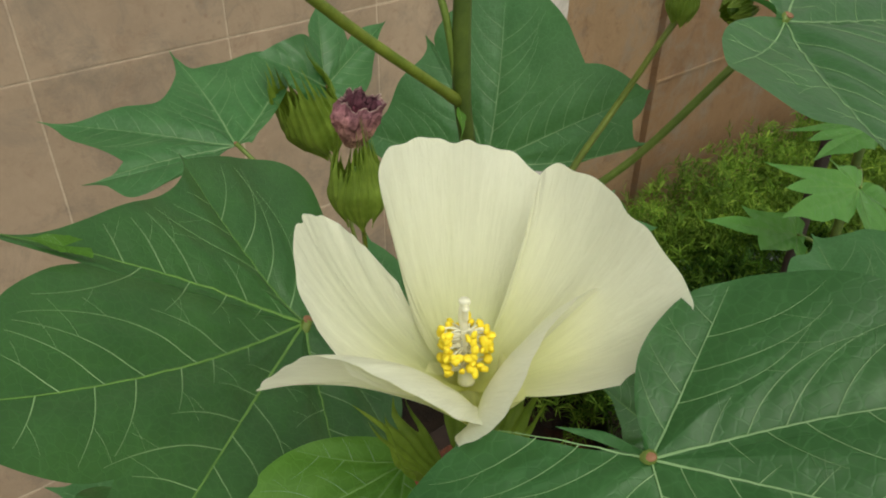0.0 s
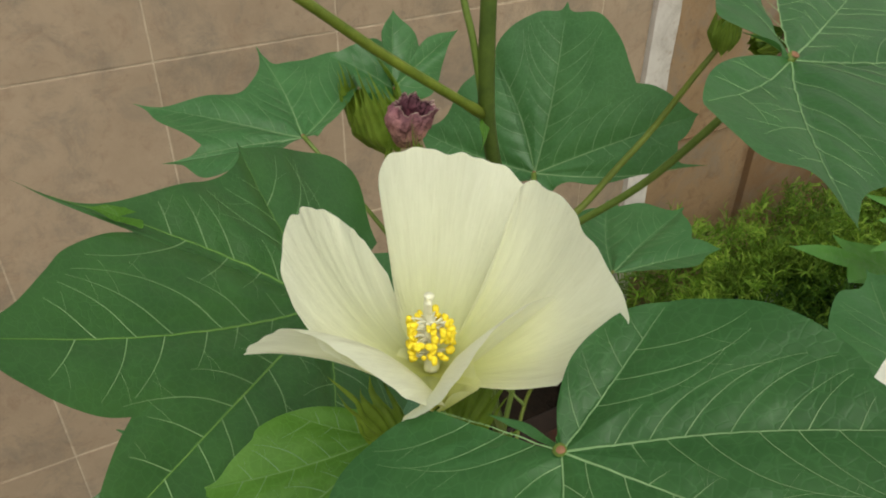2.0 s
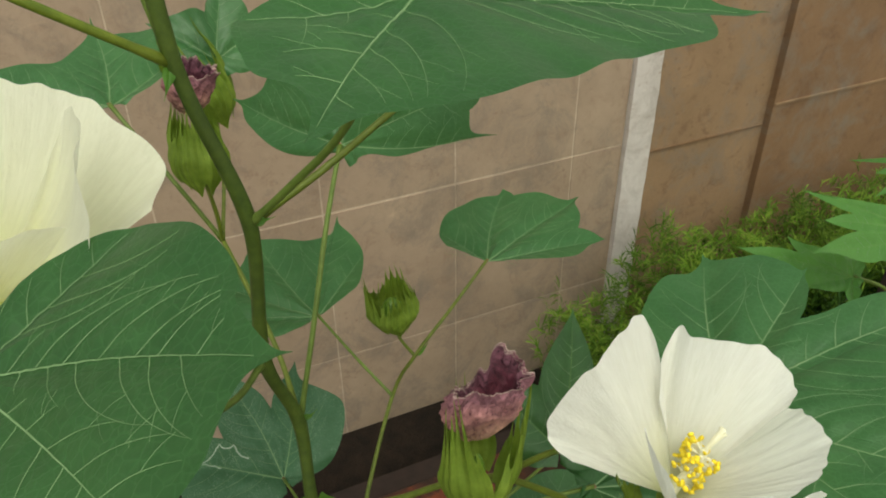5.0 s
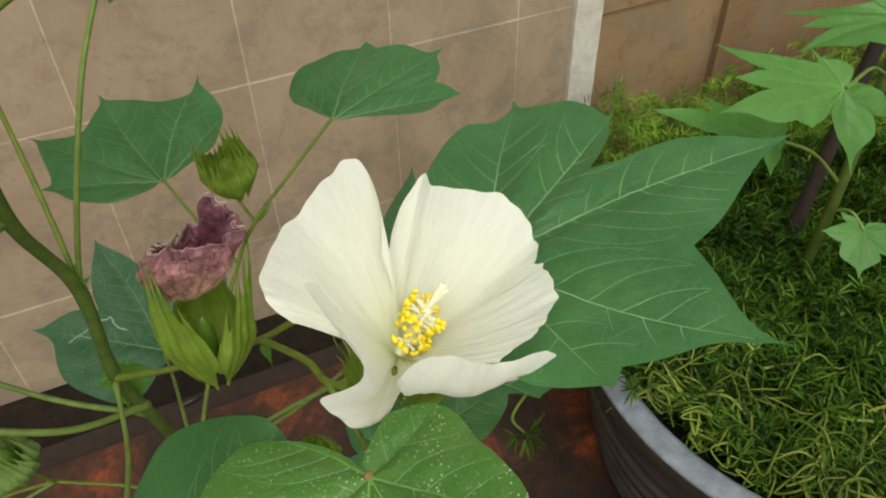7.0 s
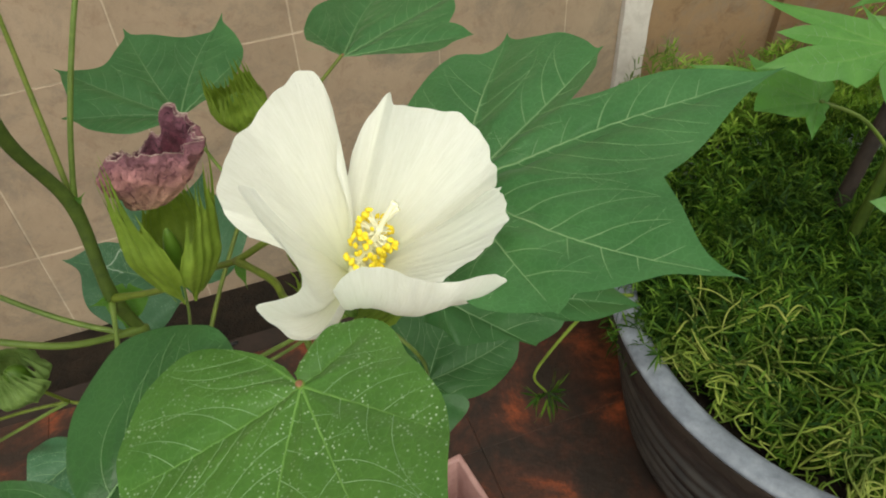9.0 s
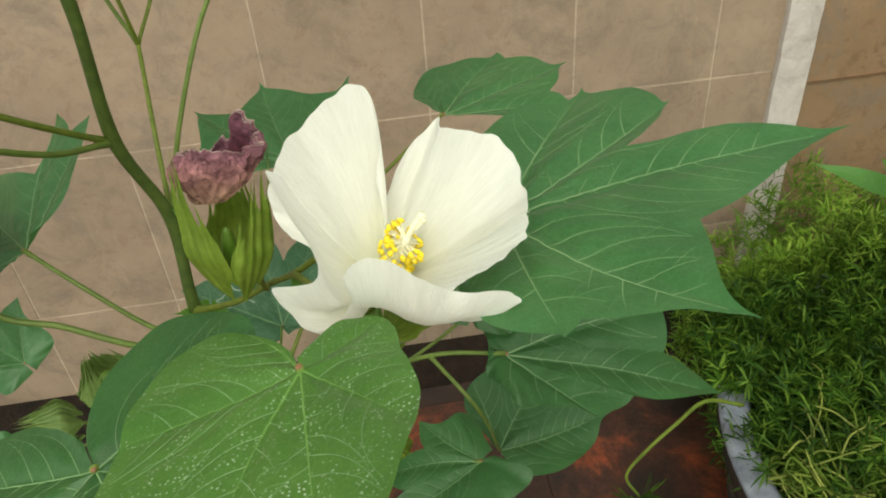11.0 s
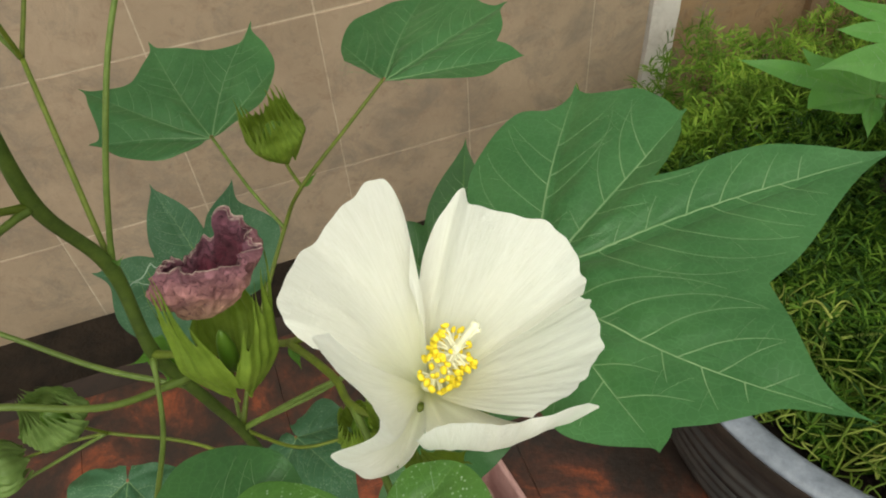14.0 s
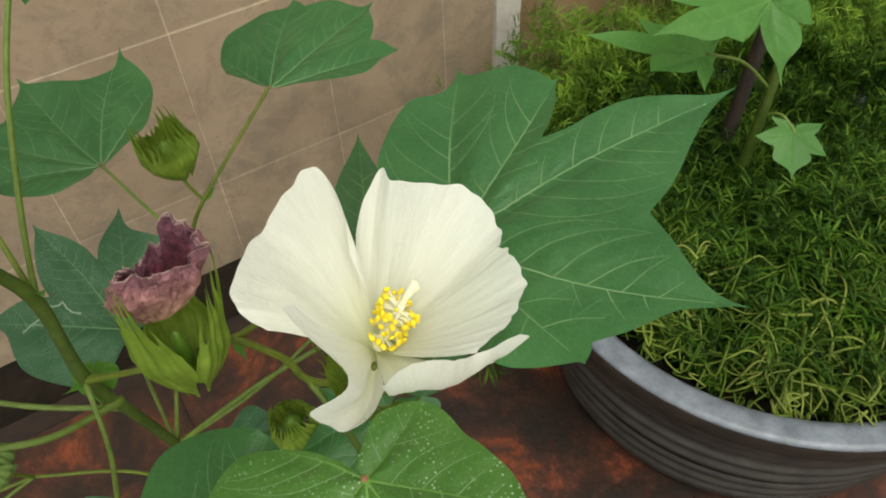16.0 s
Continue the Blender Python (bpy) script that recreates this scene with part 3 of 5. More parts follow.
def bract(parent, m, height, radius, turn, wide, material, teeth=9, spread=0.0, seed=1, jag=1.0):
    """One of the three bracts round a bud: a heart-shaped hollow blade that ends in long thin teeth. spread opens it like a cup."""
    rng = np.random.default_rng(seed)
    per = 10
    cols, rows = teeth * per + 1, 20
    spikes = rng.uniform(0.55, 1.3, teeth + 1)
    verts = []
    for r in range(rows):
        v = r / (rows - 1)
        for c in range(cols):
            u = -1 + 2 * c / (cols - 1)
            k = (c / per) % 1.0
            spike = (1 - abs(2 * k - 1)) ** 1.9 * spikes[min(teeth, c // per)]
            ragged = 0.05 * noise.noise(Vector((u * 9, seed * 3.3, 1.1)))
            top = 0.30 + ragged + 0.16 * (1 - jag) + 0.30 * (1 - abs(u) ** 1.6) + jag * spike * (0.50 - 0.18 * abs(u))
            low = -0.20 * math.sin(min(1.0, abs(u) * 1.2) * math.pi) - 0.02
            h = low * (1 - v) + top * v
            q = max(0.0, h + 0.18)
            closed = 0.55 + 0.55 * math.sin(min(1.0, q / 0.55) * math.pi * 0.62) - 0.75 * max(0.0, q - 0.42)
            cupped = 0.10 + 1.15 * q ** 0.85
            ribs = 1 + (0.015 + 0.03 * v) * math.cos(2 * math.pi * k) + 0.16 * noise.noise(Vector((u * 2.4, q * 3.0, seed * 1.37)))
            rad = radius * (closed * (1 - spread) + cupped * spread) * ribs
            narrow = 1 - 0.55 * max(0.0, h - 0.08) * (1 - spread)
            a = turn + radians(wide) * u * narrow * (0.80 + 0.20 * min(1.0, q / 0.3)) + 0.10 * v * noise.noise(Vector((u * 3, seed * 2.1, 0.3)))
            rad += radius * 0.22 * max(0.0, v - 0.7) * noise.noise(Vector((u * 4.5, seed * 1.9, 2.7)))
            verts.append((rad * math.cos(a), rad * math.sin(a), h * height))
    return placed(part("bract", mesh_of("bract", verts, grid_faces(rows, cols)), material, parent), m)


def axis_frame(origin, axis):
    z = Vector(axis).normalized()
    x = Vector((1, 0, 0)) - z * z.x
    x.normalize()
    m = Matrix((x, z.cross(x), z)).transposed().to_4x4()
    m.translation = origin
    return m


def bud(parent, base, axis, height, radius, material, name="bud", label="", seed=1, turn=0.3, inner=0.5, spread=0.0, wide=74, jag=0.8, leans=None):
    m = axis_frame(base, axis)
    bm = bmesh.new()
    bmesh.ops.create_uvsphere(bm, u_segments=18, v_segments=12, radius=1.0)
    for v in bm.verts:
        v.co = Vector((v.co.x * radius * inner, v.co.y * radius * inner, height * (0.20 + 0.24 * v.co.z) + 0.08 * height * max(0, v.co.z) ** 3))
    for f in bm.faces:
        f.smooth = True
    ob = placed(part(name, bm, BOLL, parent, label), m)
    for i, (at, lean, tall, broad, spin, span, open_, cut) in enumerate(leans or ()):
        bract(ob, axis_frame(at, lean), tall, broad, spin, span, material, 6 + i, open_, seed + i, cut)
    for i in range(0 if leans else 3):
        bract(ob, m, height * (1 + 0.06 * i), radius * (1 + 0.05 * i), turn + i * 2.094, wide, material, 8 + i, spread, seed + i, jag)
    return ob


def withered(parent, base, right, up, size, seed, name="withered_flower", label="", lip=((0, 0.024), (50, 0.033), (95, 0.028), (140, 0.024), (180, 0.021), (225, 0.022), (270, 0.024), (320, 0.018)), shift=0.10):
    """A shrivelled cup of petals: a crumpled pale skin, a torn uneven lip and a darker hollow inside."""
    z = Vector(up).normalized()
    x = Vector(right)
    x = (x - z * x.dot(z)).normalized()
    m = Matrix((x, z.cross(x), z)).transposed().to_4x4()
    m.translation = base
    off = Vector((seed * 3.1, seed * 1.7, seed * 0.9))
    rows, cols = 64, 220
    angles = [radians(a) for a, _ in lip]
    tops = [h for _, h in lip]
    verts, uvs = [], []
    for layer in range(2):
        for r in range(rows):
            v = r / (rows - 1)
            for c in range(cols):
                a = 2 * math.pi * c / cols
                ring = Vector((math.cos(a), math.sin(a), 0))
                d1 = noise.noise(Vector((ring.x * 1.3, ring.y * 1.3, v * 1.6)) + off)
                d2 = 1 - 2.4 * abs(noise.noise(Vector((ring.x * 2.2, ring.y * 2.2, v * 2.4)) + off * 2))
                d3 = 1 - 2.4 * abs(noise.noise(Vector((ring.x * 5.5, ring.y * 5.5, v * 4.0)) + off * 3))
                d4 = noise.noise(Vector((ring.x * 12, ring.y * 12, v * 10)) + off * 4)
                top = np.interp(a, angles, tops, period=2 * math.pi)
                top *= 1 + 0.16 * noise.noise(ring * 2.6 + off) + 0.08 * noise.noise(ring * 5 + off * 2) + 0.025 * noise.noise(ring * 14 + off)
                prof = 0.30 + 0.78 * math.sin(min(1.0, v * 1.12) * math.pi / 2) ** 0.8
                prof -= 0.26 * max(0.0, v - 0.62) / 0.38 * (0.7 - 0.7 * ring.x + 0.3 * d1)
                pleat = 0.05 * math.sin(9 * a + 3 * d1 + 2 * v) * (0.4 + v)
                rad = size * prof * (0.96 + 0.28 * d1 + 0.20 * d2 + 0.10 * d3 + 0.05 * d4 + pleat)
                h = top * v
                if layer:
                    rad *= 0.93 - 0.14 * (1 - v)
                    h = top * (0.14 + 0.84 * v)
                h += size * 0.10 * v * (d2 * 0.5 + 0.4 * d4)
                flare = size * 0.16 * max(0.0, v - 0.8) / 0.2 * (0.4 + d1 * 2) * max(0.0, -ring.y)
                verts.append(((rad + flare) * ring.x + shift * size * v, 0.55 * rad * ring.y - flare, h))
                uvs.append((c / cols, v))
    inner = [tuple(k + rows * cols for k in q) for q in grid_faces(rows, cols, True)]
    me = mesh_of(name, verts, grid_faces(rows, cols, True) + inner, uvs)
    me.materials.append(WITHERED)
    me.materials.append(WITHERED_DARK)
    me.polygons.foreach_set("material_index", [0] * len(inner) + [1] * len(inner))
    return placed(part(name, me, WITHERED, parent, label), m)


# the set of the plant over the yard, and of the papaya behind it
LEAN = Matrix(((0.99991, 0.01257, -0.00454, 0.00365), (-0.01237, 0.99906, 0.04148, -0.03415), (0.00506, -0.04142, 0.99913, 0.11101), (0, 0, 0, 1)))
YARD = Matrix.Translation((0.2364, -0.061, 1.022)) @ Matrix.Scale(1.075, 4) @ Matrix.Translation((-0.2364, 0.061, -1.022)) @ LEAN


# ---- setting ----
def block(x0, x1, y0, y1, z0, z1, bevel=0.0):
    bm = bmesh.new()
    bmesh.ops.create_cube(bm, size=1.0)
    for v in bm.verts:
        v.co = Vector(((x0 + x1) / 2 + v.co.x * (x1 - x0), (y0 + y1) / 2 + v.co.y * (y1 - y0), (z0 + z1) / 2 + v.co.z * (z1 - z0)))
    if bevel:
        bmesh.ops.bevel(bm, geom=bm.edges[:], offset=bevel, segments=2, affect="EDGES", profile=0.6)
    return bm


WALL_Y, TOP = 0.9677, 1.308
STRIP0, STRIP1, BAY1 = 0.936, 0.991, 1.270
ground = tagged(part("ground", block(-60, 60, -60, 60, -0.6, -0.075), GROUND_BOUNCE), "unseen pale ground added to bounce light up onto the plant", "ground", kind="structure")
floor = tagged(part("floor", block(-1.6, 2.6, -1.4, 0.815, -0.074, -0.006), FLOOR_JOINT), "red tiled floor with dark damp joints", "floor", kind="structure")
# damp strip at the wall foot; the shade there is in its colour
gutter = tagged(part("gutter", block(-1.6, 2.6, 0.815, WALL_Y, -0.074, -0.045), DAMP), "damp soil strip, darkened to include shade, along the foot of the wall", "gutter", kind="structure")
wall_north = tagged(part("wall_north", block(-1.6, STRIP0, WALL_Y + 0.0010, WALL_Y + 0.15, -0.07, TOP), GROUT), "brown painted garden wall with scored tile joints", "wall", kind="structure")
wall_bay = tagged(part("wall_north_bay", block(STRIP1, BAY1, WALL_Y + 0.004, WALL_Y + 0.15, -0.07, TOP), WALL_RIGHT), "stained brown rendered bay of the garden wall", "wall", kind="structure")
wall_far = tagged(part("wall_north_end", block(BAY1, 2.6, WALL_Y - 0.012, WALL_Y + 0.15, -0.07, TOP), WALL_FAR), "dark brown rendered end of the garden wall", "wall", kind="structure")


def strip_mesh():
    bm = block(STRIP0 + 0.001, STRIP1 - 0.001, WALL_Y - 0.010, WALL_Y + 0.12, -0.07, TOP)
    bmesh.ops.subdivide_edges(bm, edges=[e for e in bm.edges if abs(e.verts[0].co.z - e.verts[1].co.z) > 1], cuts=70)
    for v in bm.verts:
        v.co.x += 0.0022 * noise.noise(Vector((v.co.x * 30, v.co.y * 30, v.co.z * 24)))
        v.co.y += 0.0025 * noise.noise(Vector((v.co.x * 40 + 9, v.co.y * 30, v.co.z * 18)))
    return bm


tagged(part("trim", strip_mesh(), WHITE), "flaking white painted upright strip on the wall", "trim", kind="structure")
# scored line across the two right bays
part("groove", block(STRIP1 + 0.002, BAY1 - 0.002, WALL_Y + 0.001, WALL_Y + 0.0045, 0.401, 0.4045), WALL_FAR, wall_bay)
part("groove", block(BAY1 + 0.002, 2.55, WALL_Y - 0.015, WALL_Y - 0.0115, 0.447, 0.4515), WALL_RIGHT, wall_far)

# ---- the pot with its trailing needle-leaved plants ----
POT_X, POT_Y, POT_R, RIM_Z = 0.955, 0.334, 0.336, 0.2876
plant_pot = tagged(new("plant_pot"), "large round grey plastic pot with ribbed sides on the floor", "plant pot")
plant_pot.location = (POT_X, POT_Y, 0)


def turned(profile, sides=120):
    verts = [(r * math.cos(2 * math.pi * k / sides), r * math.sin(2 * math.pi * k / sides), z) for r, z in profile for k in range(sides)]
    return verts, grid_faces(len(profile), sides, True)


prof = [(0.0, 0.002), (0.262, 0.002)]
for i in range(141):
    z = 0.004 + (RIM_Z - 0.024) * i / 140
    slope = 0.268 + (0.322 - 0.268) * (i / 140) ** 0.8
    rib = math.sin(2 * math.pi * (z + 0.004) / 0.033)
    deep = min(1.0, i / 8) * max(0.0, min(1.0, (112 - i) / 14))
    prof.append((slope + 0.0052 * (rib if rib > 0 else 0.6 * rib) * deep - 0.004 * max(0.0, min(1.0, (i - 112) / 10)), z))
prof += [(0.298, RIM_Z - 0.019), (0.294, 0.10), (0.0, 0.10)]
v, f = turned(prof)
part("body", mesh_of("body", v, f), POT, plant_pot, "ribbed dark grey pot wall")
rim_prof = [(0.296, RIM_Z - 0.02), (0.320, RIM_Z - 0.016), (0.3335, RIM_Z - 0.008), (POT_R - 0.001, RIM_Z - 0.005), (POT_R - 0.0025, RIM_Z - 0.0015), (POT_R - 0.008, RIM_Z + 0.0005), (0.311, RIM_Z - 0.0005), (0.304, RIM_Z - 0.003), (0.299, RIM_Z - 0.009), (0.296, RIM_Z - 0.02)]
# added ring whose dark colour imitates the overhanging rim's shadow
rim_shade_prof = [(0.322, RIM_Z - 0.036), (0.3315, RIM_Z - 0.035), (0.3325, RIM_Z - 0.031), (0.3345, RIM_Z - 0.010), (0.3335, RIM_Z - 0.0085), (0.322, RIM_Z - 0.0150), (0.322, RIM_Z - 0.036)]
v, f = turned(rim_shade_prof)
part("rim_shade", mesh_of("rim_shade", v, f), STAKE_AND_SHADE, plant_pot, "near-black band standing in for shadow under the rim")
v, f = turned(rim_prof)
part("rim", mesh_of("rim", v, f), RIM, plant_pot, "smooth blue-grey rolled rim")


def mound(x, y):
    """Height of the growth over the pot and along the wall."""
    q = math.hypot(x - POT_X, y - POT_Y)
    h = RIM_Z - 0.022 + 0.055 * max(0.0, 1 - (q / 0.31) ** 2) + 0.035 * max(0.0, min(1.0, (y - 0.3) / 0.3))
    return h + 0.026 * noise.noise(Vector((x * 13, y * 13, 1.3))) + 0.008 * noise.noise(Vector((x * 31, y * 31, 4.3)))


soil_verts, soil_faces = turned([(0.0, 0.0), (0.1, 0.0), (0.2, 0.0), (0.297, 0.0)], 60)
soil_verts = [(x, y, mound(x + POT_X, y + POT_Y) - 0.052) for x, y, z in soil_verts]
soil = tagged(part("soil", mesh_of("soil", soil_verts, soil_faces), DAMP), "dark damp soil in the large pot", "soil", kind="stuff")
soil.location = (POT_X, POT_Y, 0)


def sprigs(spots, rng, verts, faces, blades=(8, 13), long=(0.013, 0.031), wide=0.0011, stem=(0.006, 0.02)):
    for p, lean in spots:
        axis = Vector(lean).normalized()
        s1 = axis.cross(Vector((0.31, 0.9, 0.3))).normalized()
        s2 = axis.cross(s1)
        n = rng.integers(*blades)
        tall = rng.uniform(*stem)
        for k in range(n):
            a = rng.uniform(0, 6.283)
            out = s1 * math.cos(a) + s2 * math.sin(a)
            up = rng.uniform(0.15, 1.15)
            d = (out + axis * up).normalized()
            b = Vector(p) + axis * tall * rng.uniform(0, 1)
            ln = rng.uniform(*long)
            side = d.cross(axis if up < 1 else s1)
            side = side.normalized() * wide * rng.uniform(0.7, 1.25)
            mid = b + d * ln * 0.55 + axis * ln * 0.05
            tip = b + d * ln - Vector((0, 0, 0.1 * ln))
            o = len(verts)
            verts.extend([b - side * 0.6, b + side * 0.6, mid + side, mid - side, tip])
            faces.extend([(o, o + 1, o + 2, o + 3), (o + 3, o + 2, o + 4)])


rng = np.random.default_rng(11)
gv, gf = [], []
spots = []
while len(spots) < 3900:
    a, q = rng.uniform(0, 6.283), 0.318 * math.sqrt(rng.uniform(0, 1))
    x, y = POT_X + q * math.cos(a), POT_Y + q * math.sin(a)
    if q > 0.268 and y < POT_Y + 0.02:
        continue
    z = mound(x, y) - 0.012 - rng.uniform(0.0, 0.045)
    lean = (0.5 * math.cos(a) * q / 0.3 + rng.normal(0, 0.35), 0.5 * math.sin(a) * q / 0.3 + rng.normal(0, 0.35), 1)
    spots.append(((x, y, z), lean))
while len(spots) < 6200:
    # growth that hangs over the far side of the pot
    a, q = rng.uniform(0.0, 2.72), rng.uniform(0.29, 0.40)
    x, y = POT_X + q * math.cos(a), POT_Y + q * math.sin(a)
    if y > 0.87 or (a > 2.4 and q > 0.345):
        continue
    top = RIM_Z + 0.035 - 1.1 * max(0.0, q - 0.34) * (1 + max(0.0, q - 0.34) * 14) + 0.02 * noise.noise(Vector((x * 13, y * 13, 2.2)))
    spots.append(((x, y, top - rng.uniform(0, 0.07)), (0.5 * math.cos(a) + rng.normal(0, 0.35), 0.5 * math.sin(a) + rng.normal(0, 0.35), 0.9)))
# the farthest pot growth joins the weeds mesh to take its brighter colour
overhang = [s for s in spots[3900:] if s[0][1] > 0.60]
spots = spots[:3900] + [s for s in spots[3900:] if s[0][1] <= 0.60]
near = [s for s in spots if s[0][1] < POT_Y - 0.02]
sprigs([s for s in spots if s[0][1] >= POT_Y - 0.02], rng, gv, gf, (11, 17), (0.013, 0.028), 0.0012, (0.018, 0.045))
sprigs([(p, (0.3 * d[0] - 0.9 * (p[0] - POT_X), 0.3 * d[1] - 0.9 * (p[1] - POT_Y), 1)) for p, d in near], rng, gv, gf, (10, 15), (0.016, 0.034), 0.0014, (0.018, 0.042))
tagged(part("moss_rose", mesh_of("moss_rose", gv, gf), GRASS), "dense green needle-leaved moss rose filling the pot", "plant", kind="stuff")

gv, gf = [], []
spots = overhang
while len(spots) < 7500:
    x, y = rng.uniform(0.72, 2.3), rng.uniform(0.58, 0.885)
    if math.hypot(x - POT_X, y - POT_Y) < 0.33 or x < 0.76 + 0.1 * noise.noise(Vector((y * 20, 3, 5))):
        continue
    h = 0.11 + 0.15 * min(1.0, max(0.0, (x - 0.66) / 0.28)) + 0.07 * noise.noise(Vector((x * 9, y * 9, 7)))
    spots.append(((x, y, h * rng.uniform(0.05, 1.1) ** 0.7), (rng.normal(0, 0.4), rng.normal(0, 0.4) - 0.2, 1)))
sprigs(spots, rng, gv, gf, (9, 14), (0.014, 0.030), 0.0011, (0.01, 0.045))
tagged(part("weeds", mesh_of("weeds", gv, gf), WEEDS), "rough green weeds along the wall and growth over the far side of the pot", "weeds", kind="stuff")
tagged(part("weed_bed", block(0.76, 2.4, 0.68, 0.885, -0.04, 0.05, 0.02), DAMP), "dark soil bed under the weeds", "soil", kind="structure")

rv, rf = [], []
for i in range(400):
    a, q = rng.uniform(3.0, 5.6), 0.295 * math.sqrt(rng.uniform(0.3, 1))
    x, y = POT_X + q * math.cos(a), POT_Y + q * math.sin(a)
    b = rng.uniform(0, 6.283)
    pts, z0 = [], rng.uniform(-0.014, 0.016)
    for k in range(6):
        if math.hypot(x - POT_X, y - POT_Y) > 0.272:
            b += 2.4
        b += rng.uniform(-0.7, 0.7)
        pts.append((x, y, mound(x, y) + z0 + 0.010 * math.sin(k * 1.7 + i)))
        x, y = x + 0.022 * math.cos(b), y + 0.022 * math.sin(b)
    tv, tf = tube(pts, rng.uniform(0.0011, 0.0021), 0.0008, 5, 4)
    rf += [tuple(k + len(rv) for k in q4) for q4 in tf]
    rv += list(tv)
tagged(part("trailing_stems", mesh_of("trailing_stems", rv, rf), RUNNER), "tangled yellow-green trailing stems in the pot", "stems", kind="stuff")

# a shoot that hangs over the pot's side
sprig = tagged(new("trailing_shoot"), "single needle-leaved shoot trailing over the pot side", "shoot")
stalk("stem", [(0.6504, 0.42, 0.3188), (0.5996, 0.41, 0.3474), (0.5661, 0.4, 0.3313), (0.5303, 0.39, 0.3052), (0.5102, 0.385, 0.2753), (0.5278, 0.385, 0.2352)], 0.0024, 0.0015, RUNNER, sprig)
gv, gf = [], []
sprigs([((0.5278, 0.385, 0.2352), lean) for lean in ((0, -0.2, -0.6), (0.6, -0.3, 0.2), (-0.6, -0.2, 0.1), (0.4, -0.5, -0.3))], np.random.default_rng(5), gv, gf, (9, 13), (0.020, 0.034), 0.0015)
part("leaves", mesh_of("leaves", gv, gf), GRASS, sprig, "star of narrow green leaves")

# small square pot on the floor
small_pot = tagged(new("square_pot"), "small faded pink square plastic pot on the floor", "plant pot")
small_pot.matrix_basis = pose(0.390, 0.3705, 0, 0, 0, 9)
bm = bmesh.new()
rings = [(0.036, 0.0), (0.045, 0.075), (0.050, 0.076), (0.050, 0.088), (0.0425, 0.088), (0.040, 0.07), (0.034, 0.006)]
loops = [[bm.verts.new((sx * r, sy * r, z)) for sx, sy in ((-1, -1), (1, -1), (1, 1), (-1, 1))] for r, z in rings]
for a, b in zip(loops[:-1], loops[1:]):
    for k in range(4):
        bm.faces.new((a[k], a[(k + 1) % 4], b[(k + 1) % 4], b[k]))
bm.faces.new(loops[0][::-1])
bm.faces.new(loops[-1])
bmesh.ops.bevel(bm, geom=bm.edges[:], offset=0.0015, segments=1, affect="EDGES")
part("body", bm, PINK, small_pot)

cable = tagged(part("cable", mesh_of("cable", *tube([(-0.4, 0.80, -0.03), (0.05, 0.81, -0.035), (0.16, 0.80, 0.0), (0.22, 0.825, -0.03), (0.5, 0.83, -0.036), (0.9, 0.84, -0.036)], 0.0035, 0.0035, 8, 10)), CABLE), "black cable lying along the foot of the wall", "cable")

# ---- the young papaya behind the pot ----
papaya = tagged(new("papaya_plant"), "young papaya with bright green lobed leaves in the large pot", "papaya plant")
papaya.location = (0.88, 0.40, 0.25)
stalk("trunk", [(0.88, 0.40, 0.255), (0.885, 0.395, 0.36), (0.90, 0.40, 0.48), (0.915, 0.41, 0.62), (0.93, 0.42, 0.72)], 0.0065, 0.005, STEM_DARK, papaya).matrix_basis = Matrix.Translation((-0.88, -0.40, -0.25))
BROAD = [("r", -176, 0.008), ("r", -154, 0.020), ("T", -94, 0.043), ("N", -79, 0.033), ("r", -71, 0.046), ("T", -60, 0.115), ("N", -53, 0.076), ("T", -47, 0.098), ("N", -41, 0.074), ("T", -33, 0.115), ("r", -20, 0.076), ("N", -15, 0.060), ("T", -2, 0.050), ("N", 4, 0.028), ("r", 17, 0.039), ("T", 45, 0.070), ("r", 77, 0.045), ("N", 94, 0.031), ("T", 112, 0.049), ("r", 135, 0.040), ("r", 176, 0.008)]
YOUNG = [("r", -175, 0.008), ("T", -125, 0.030), ("N", -108, 0.020), ("T", -84, 0.040), ("N", -55, 0.028), ("r", -36, 0.038), ("T", 0, 0.049), ("r", 31, 0.036), ("N", 38, 0.028), ("T", 57, 0.043), ("N", 84, 0.022), ("T", 110, 0.032), ("r", 175, 0.008)]
LONG = [("r", -175, 0.008), ("T", -105, 0.036), ("N", -70, 0.021), ("r", -36, 0.036), ("T", -17, 0.073), ("N", -8, 0.064), ("T", 0, 0.119), ("N", 10, 0.062), ("T", 24, 0.065), ("N", 55, 0.022), ("T", 85, 0.036), ("r", 175, 0.008)]


def papaya_leaf(c, ahead, normal, lobes, k, start, seed):
    leaf(papaya, c, ahead, normal, [(a, b, r * k) for a, b, r in lobes], PAPAYA, "leaf", "", 0.07, 0.0, 0.03, 0.10, 0.02, 0.012, seed, 0.8, VEIN_GREEN, False)
    mid = (np.array(c) + np.array(start)) / 2 + np.array((0, 0, 0.012))
    s = stalk("leaf_stalk", [start, mid, c], 0.0022, 0.0016, STALK, papaya)
    placed(s, Matrix())


papaya_leaf((0.7610, 0.3320, 0.5780), (-0.885, -0.358, -0.298), (0.057, -0.718, 0.694), BROAD, 1.0, (0.905, 0.403, 0.52), 3)
papaya_leaf((0.7428, 0.3715, 0.5105), (-0.872, 0.315, 0.375), (0.077, -0.669, 0.740), LONG, 1.0, (0.893, 0.40, 0.39), 4)
papaya_leaf((0.8890, 0.3510, 0.3625), (-0.45, -0.601, -0.661), (-0.298, -0.596, 0.745), YOUNG, 1.0, (0.887, 0.395, 0.36), 5)
